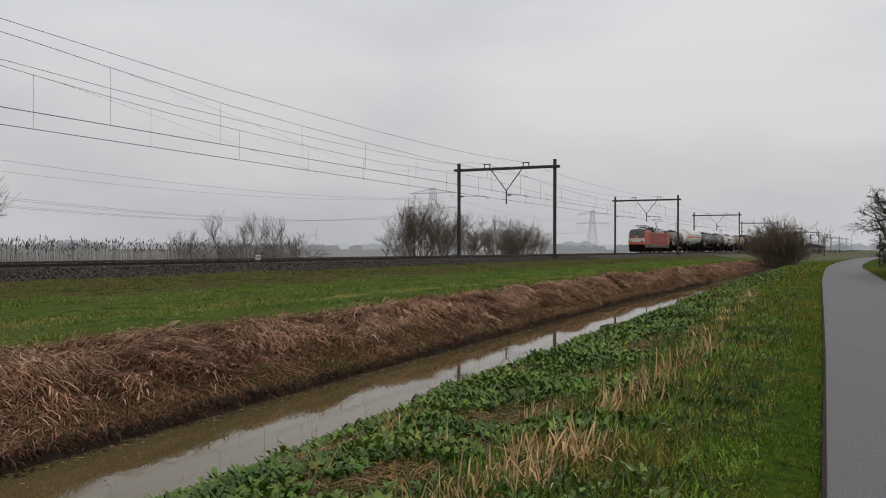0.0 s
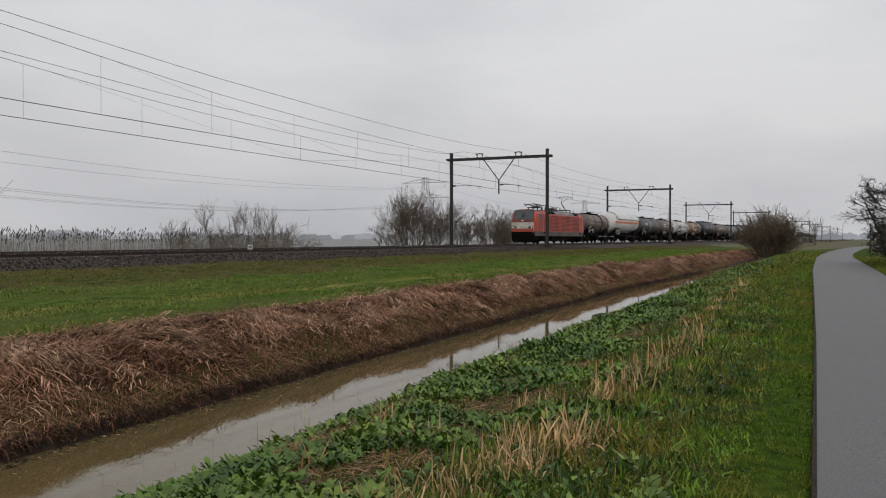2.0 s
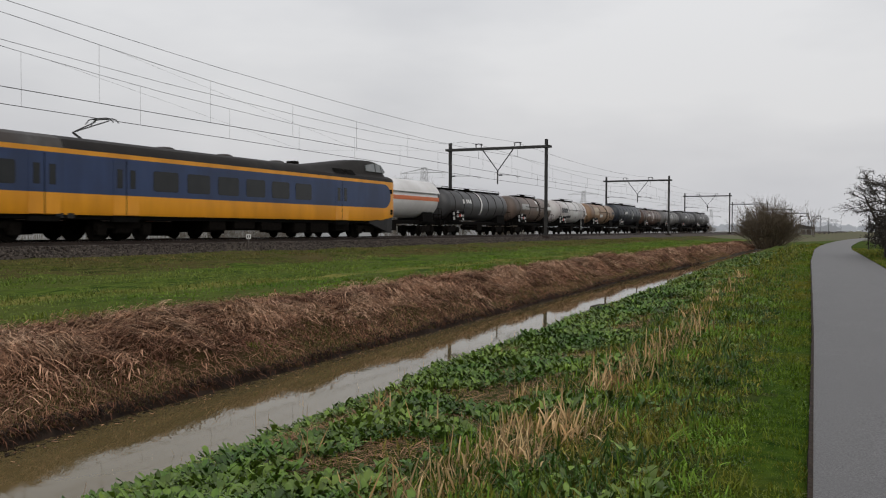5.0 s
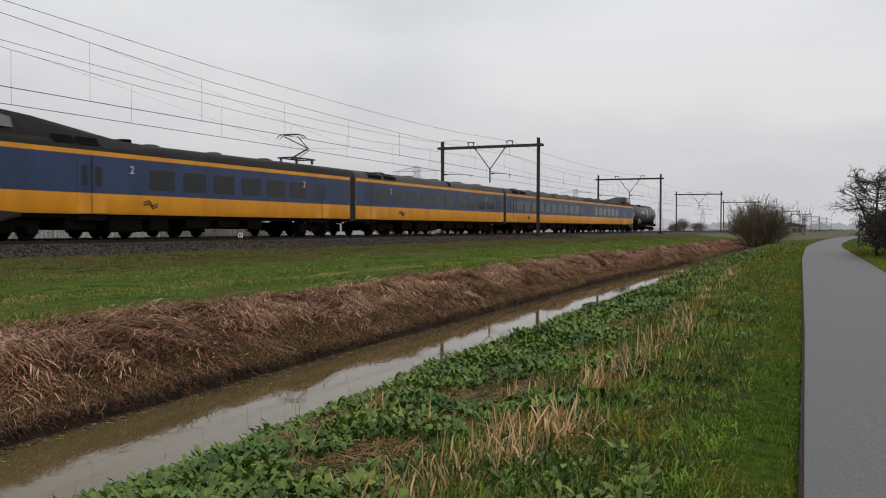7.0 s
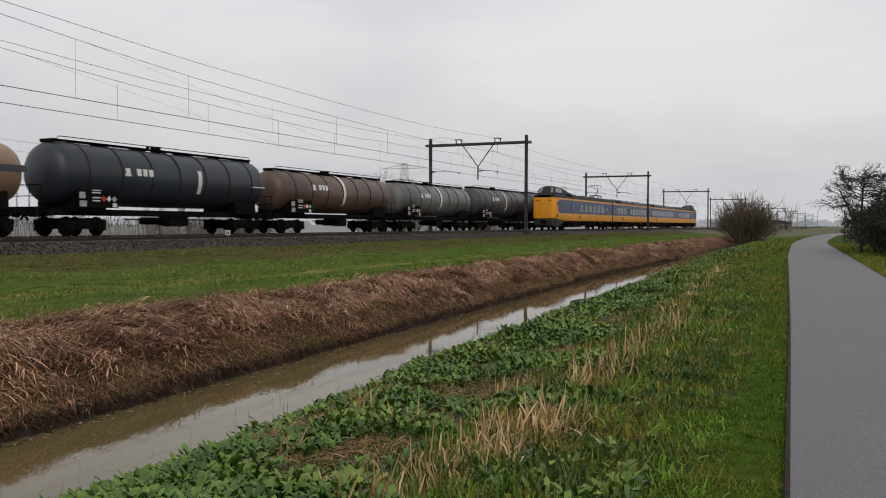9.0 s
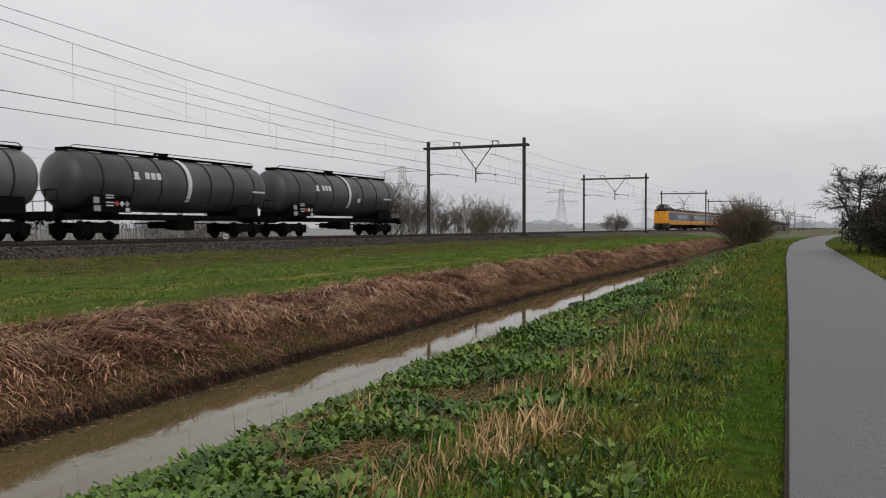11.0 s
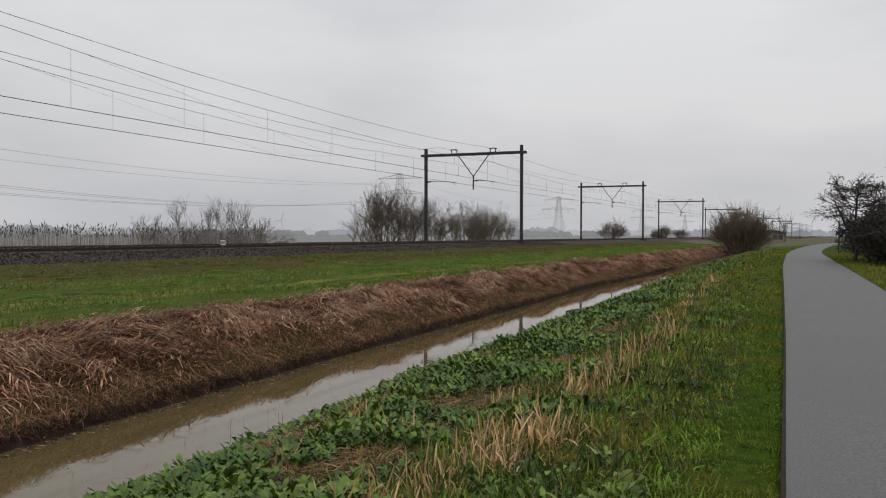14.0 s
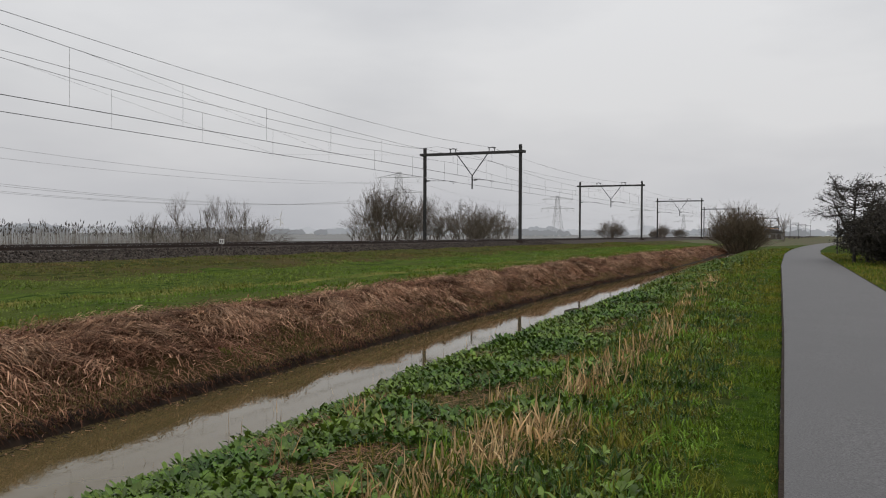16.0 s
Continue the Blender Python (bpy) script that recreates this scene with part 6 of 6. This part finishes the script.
def alder():
    th = thing("alder_tree", "dark alder with withered leaves beside the path", "tree", "", (1.7, 55.0, gz(1.7, 55)))
    r = random.Random(5)
    f, tips = Form(), []
    trunk = [(0, 0, -0.2), (0.03, 0, 1.2), (-0.02, 0.03, 2.4), (0.05, 0, 3.6), (0.15, 0.05, 4.8)]
    f.tube(trunk, [0.1, 0.085, 0.07, 0.05, 0.025], 8, caps=False)
    f.tube([(0.75, 1.2, -0.2), (0.8, 1.2, 1.5), (0.95, 1.3, 3.2), (1.2, 1.2, 4.6)], [0.09, 0.075, 0.055, 0.025], 7, caps=False)
    f.tube([(-0.1, 0.4, 0.6), (-0.35, 0.5, 1.8), (-0.8, 0.6, 2.9), (-1.2, 0.7, 3.8)], [0.09, 0.08, 0.06, 0.03], 6, caps=False)
    for k in range(64):
        z = r.uniform(1.5, 4.7)
        s = r.choice(((0, 0), (0, 0), (0.95, 1.25), (-0.7, 0.55)))
        a = r.uniform(0, 2 * math.pi)
        d = Vector((math.cos(a), math.sin(a), r.uniform(-0.15, 0.6))).normalized()
        grow(f, r, Vector((s[0], s[1], z)), d, r.uniform(0.5, 1.05) * (1.1 if z < 4 else 0.75), 0.03, 2, 0.6, 0.15, tips)
    part("trunk", f, M_DARKTWIG, th)
    tuft_leaves(th, tips, r, M_ALDER, 0.042, 6)
    return th


alder()
for k, (x, y, h, w, st) in enumerate(((4.6, 53, 3.5, 5.0, 80), (6.0, 57, 4.2, 5.0, 90), (4.1, 61, 3.4, 4.5, 60), (6.8, 49, 3.9, 5.0, 90), (4.6, 70, 2.6, 4.0, 30))):
    th, tips, r = shrub("dark_thicket", "dense dark leafless thicket beside the path", (x, y, gz(x, y)), h, w, st, 3, 100 + k, M_DARKTWIG, "roadside thicket", fan=0.9, up=0.2, spread=0.7, thick=0.045)
    tuft_leaves(th, tips, r, M_ALDER, 0.09, 4)
for x, y, h in ((1.15, 78, 2.9), (1.9, 90, 2.6)):
    th = thing("marker_pole", "thin dark pole beside the path", "pole", "roadside poles", (x, y, gz(x, y)))
    part("shaft", Form().tube([(0, 0, -0.2), (0, 0, h)], 0.05, 8), M_STEEL, th)


def ditch_log():
    th = thing("wet_log", "dark wet log end at the water's edge", "log", "", (-6.6, 24.6, -1.72))
    part("stem", Form().tube([(-0.42, 0.06, -0.02), (-0.15, 0.03, 0.03), (0.3, -0.02, 0.07), (0.9, 0.0, 0.05)], [0.06, 0.085, 0.08, 0.05], 10), M_BARK, th)
    n = 60
    y = 4.2 + 26 * rng.random(n)
    x = many(water_near, y) - rng.uniform(0.0, 0.9, n)
    v, t = upright(x, y, np.full(n, WATER_Z - 0.2), rng.uniform(0.3, 0.6, n), rng.uniform(0.008, 0.013, n), 0.2, 0.2)
    tri_mesh("water_stalks", v, t, M_STALK, "thin dead stalks standing in the ditch", "dry grass")


ditch_log()


def ditch_debris():
    # leaves and rotten bits that float along the far edge
    n = 1500
    y = 4.5 + 34 * rng.random(n) ** 1.4
    x = many(water_far, y) + np.abs(rng.normal(0, 0.16, n)) * (1 + patchy(y * 0, y, 0.6, 41.0)) - 0.02
    a = rng.uniform(0, 2 * np.pi, n)
    ln = rng.uniform(0.02, 0.1, n)
    v, t = ribbons(np.stack([x, y, np.full(n, WATER_Z + 0.006)], 1), np.stack([np.cos(a), np.sin(a), np.zeros(n)], 1), ln, ln * 0.35, np.zeros(n), a + np.pi / 2, True)
    tri_mesh("floating_debris", v, t, [M_MUD, M_STRAW], "dark leaves and straw floating at the ditch edge", "debris", slots=np.repeat(rng.random(n) < 0.3, 3))


ditch_debris()


# ---- small things by the line, and the distance ----
def kilometre_sign():
    th = thing("distance_sign", "small white distance marker on a thin post", "sign", "", (-25.6, 31.9, 0))
    part("post", Form().tube([(0, 0, -0.7), (0, 0, 0.1)], 0.028, 8), M_SOLE, th)
    part("plate", Form().box(-0.012, 0.012, -0.11, 0.11, 0.08, 0.3), M_MARK, th, "white square plate")
    for y0 in (-0.075, 0.015):
        part("figure_bar", Form().box(0.012, 0.018, y0, y0 + 0.055, 0.13, 0.25), M_MARKD, th)
    th.rotation_euler = (0, 0, radians(-38))


kilometre_sign()


def pylon():
    th = thing("power_pylon", "grey steel lattice pylon with two cross arms", "pylon", "power line")
    legs = lambda z: lerp(z, ((0, 6.2), (14, 4.1), (28, 2.4), (43, 1.3)))
    levels = (0, 8, 15, 21, 26, 30.5, 34.5, 38.5, 42)
    f = Form()
    for a, b in zip(levels, levels[1:]):
        p, q = legs(a), legs(b)
        cs = ((-1, -1), (1, -1), (1, 1), (-1, 1))
        for i in range(4):
            c, e = cs[i], cs[(i + 1) % 4]
            f.tube([(c[0] * p, c[1] * p, a), (c[0] * q, c[1] * q, b)], 0.16, 4, caps=False)
            f.tube([(c[0] * p, c[1] * p, a), (e[0] * q, e[1] * q, b)], 0.09, 4, caps=False)
            f.tube([(e[0] * p, e[1] * p, a), (c[0] * q, c[1] * q, b)], 0.09, 4, caps=False)
            f.tube([(c[0] * q, c[1] * q, b), (e[0] * q, e[1] * q, b)], 0.09, 4, caps=False)
    part("mast", f, M_PYLON, th)
    for z, h in ((38.6, 17.0), (28.6, 18.5)):
        f = Form()
        for y in (-0.8, 0.8):
            f.tube([(-h, 0, z), (0, y, z), (h, 0, z)], 0.17, 4).tube([(-h, 0, z), (0, y, z + 2.8), (h, 0, z)], 0.13, 4)
            for k in range(1, 5):
                x = h * k / 5
                for s in (-1, 1):
                    f.tube([(s * x, y * (1 - k / 5), z), (s * x, y * (1 - k / 5), z + 2.8 * (1 - k / 5))], 0.07, 4)
        part("cross_arm", f, M_PYLON, th)
        for x in ((-h + 3, h - 3) if z > 35 else (-h + 1, -h + 8, h - 8, h - 1)):
            f = Form()
            f.tube([(x - 1.6, 0, z), (x, 0, z - 3.4)], 0.1, 4).tube([(x + 1.6, 0, z), (x, 0, z - 3.4)], 0.1, 4)
            part("insulator", f, M_PYLON, th)
    return th


# steel grey lightened by distance haze painted into the colour
M_PYLON = mat("hazed_lattice", (0.4, 0.405, 0.41), (0.52, 0.525, 0.53), 1, 0.7)
PYLONS = (70, 500, 868, 1320, 1760)
tower = pylon()
tower.matrix_basis = pose(-256, PYLONS[0], -1)
for y in PYLONS[1:]:
    copy_thing(tower, pose(-256, y, -1))


def power_lines():
    for x, z in ((-14, 34.2), (14, 34.2), (-17.5, 24.2), (-10.5, 24.2), (10.5, 24.2), (17.5, 24.2)):
        th = thing("power_line", "sagging high voltage cable between pylons", "cable", "power cables", (-256 + x, 0, 0))
        for a, b in zip(PYLONS, PYLONS[1:]):
            f = Form()
            f.tube([(0, a + (b - a) * k / 20, sag(a + (b - a) * k / 20, a, b, z, 8.0 if z > 30 else 10.5)) for k in range(21)], 0.06, 4, caps=False)
            part("cable", f, M_PYLON, th)


power_lines()


def turbine():
    th = thing("wind_turbine", "distant white three-bladed wind turbine", "wind turbine", "", (-860, 1230, -1))
    part("tower", Form().tube([(0, 0, 0), (0, 0, 26)], [1.6, 0.9], 10), M_MARK, th)
    for k in range(3):
        a = radians(20 + 120 * k)
        part("blade", Form().tube([(0, -2, 26), (9 * math.sin(a) * 0.9, -2, 26 + 9 * math.cos(a)), (17 * math.sin(a) * 0.9, -2, 26 + 17 * math.cos(a))], [0.5, 0.9, 0.2], 5), M_MARK, th)


turbine()


def far_woods():
    """Tree lines and roofs along the horizon, their haze painted as a grey glow."""
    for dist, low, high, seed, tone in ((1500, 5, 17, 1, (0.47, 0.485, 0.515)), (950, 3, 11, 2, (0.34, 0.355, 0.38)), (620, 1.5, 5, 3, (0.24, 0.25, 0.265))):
        m = bpy.data.materials.new("haze_glow_wood")
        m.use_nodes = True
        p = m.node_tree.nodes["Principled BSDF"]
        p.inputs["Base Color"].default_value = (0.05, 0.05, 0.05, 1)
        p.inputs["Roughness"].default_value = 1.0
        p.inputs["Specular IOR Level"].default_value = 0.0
        # emission stands in for haze, paler for the farther lines
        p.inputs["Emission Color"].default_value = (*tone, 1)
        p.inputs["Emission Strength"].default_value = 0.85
        r = np.random.default_rng(seed)
        pos, tri = [], []
        k = 0
        for a in np.arange(-20, 75, 0.035 * 1500 / dist):
            a += r.normal(0, 0.05)
            n1 = noise.noise((a * 0.25, seed, 0)) + 0.5 * noise.noise((a * 1.1, seed, 3))
            if n1 < (-0.2, 0.02, 0.08)[seed - 1]:
                continue
            h = max(1.5, low + (high - low) * (n1 + 0.2) * r.uniform(0.6, 1.1))
            w = h * r.uniform(0.25, 0.6) + 2
            cx, cy = -dist * math.sin(radians(a)), dist * math.cos(radians(a))
            dx, dy = math.cos(radians(a)), math.sin(radians(a))
            for j in range(5):
                b, s = r.uniform(0, 1), r.uniform(0.3, 0.6)
                ox, oz, q = r.uniform(-w, w) * (1 - 0.6 * b), h * (0.15 + 0.75 * b), w * s
                off = r.uniform(-6, 6)
                ring = [(cx + dx * (ox + q * math.cos(t)) - dy * off, cy + dy * (ox + q * math.cos(t)) + dx * off, max(-2, oz + q * 0.8 * math.sin(t) * r.uniform(0.7, 1.2))) for t in np.linspace(0, 2 * np.pi, 8)[:-1]]
                pos += ring
                tri += [(k, k + i, k + i + 1) for i in range(1, 6)]
                k += 7
        tri_mesh("backdrop_woods", pos, tri, m, "tree line on the horizon, greyed by painted haze", "woods")["kind"] = "structure"


far_woods()


def shed():
    th = thing("lineside_shed", "low grey shed with a dark roof beside the railway", "shed", "", (-16.2, 336, -1.05), 3)
    part("wall", Form().box(-3.4, 3.4, -4, 4, 0, 2.3), M_LIGHTROOF, th)
    part("roof", Form().prism([(-3.8, 2.25), (3.8, 2.25), (3.6, 2.75), (-1.6, 3.9), (-2.4, 3.9)], -4.3, 4.3), M_ROOFG, th)
    for x in (-0.4, 1.7):
        part("door_panel", Form().box(x - 0.7, x + 0.7, -4.05, -3.95, 0.1, 1.95), M_SOLE, th)


shed()


def loose_stones():
    n = 11000
    y = 14 + 75 * rng.random(n) ** 1.3
    x = -27.4 + 2.6 * rng.random(n)
    z = np.interp(x, (-27.4, -26.8, -25.3, -24.8), (-0.17, -0.2, -0.45, -0.6))
    base = np.array([(1, 0, 0), (-1, 0, 0), (0, 1, 0), (0, -1, 0), (0, 0, 1), (0, 0, -1)], float)
    tri = np.array([(0, 2, 4), (2, 1, 4), (1, 3, 4), (3, 0, 4), (2, 0, 5), (1, 2, 5), (3, 1, 5), (0, 3, 5)])
    v = base[None] * rng.uniform(0.03, 0.07, (n, 6, 1)) + np.stack([x, y, z + 0.015], 1)[:, None] + rng.normal(0, 0.01, (n, 6, 3))
    tri_mesh("ballast_stones", v.reshape(-1, 3), (tri[None] + 6 * np.arange(n)[:, None, None]).reshape(-1, 3), M_STONE, "loose crushed stones on the ballast shoulder", "stones")


loose_stones()


def on_line(track, y, length, turn=0):
    """A vehicle's pose on the bending line, its first end at y and the other at y + length."""
    a, b = bend(y), bend(y + length)
    return pose(track + a, y, 0, 0, 0, turn - math.degrees(math.atan((b - a) / length)))


def motions():
    times = [0.5 * k for k in range(33)]
    lag = ((0, 0), (4, 0.1), (6.5, 0.6), (8, 0.8), (9, 0.8), (11.5, 0.4), (12, 0.2), (16, 0))
    for (ob, back), span in zip(goods, (19.1, 14, 17, 16, 14, 14, 14, 17, 16, 16, 16, 17)):
        walk(ob, [(t, on_line(FAR_TRACK, 139.15 - 24.9 * t + back + lerp(t, lag), span)) for t in times])
    late = ((0, -2.2), (4.2, -2.2), (5, -1.6), (6, -0.8), (7, 0.0), (8, 0.3), (9, 0.2), (10, 0.9), (11.3, 1.9), (12, 2.6), (13, 3.0), (16, 3.6))
    for ob, back, turn in express:
        walk(ob, [(t, on_line(NEAR_TRACK, 45.93 + 36.63 * (t - 7) + lerp(t, late) + back, -26 if turn else 26, turn)) for t in times])


motions()
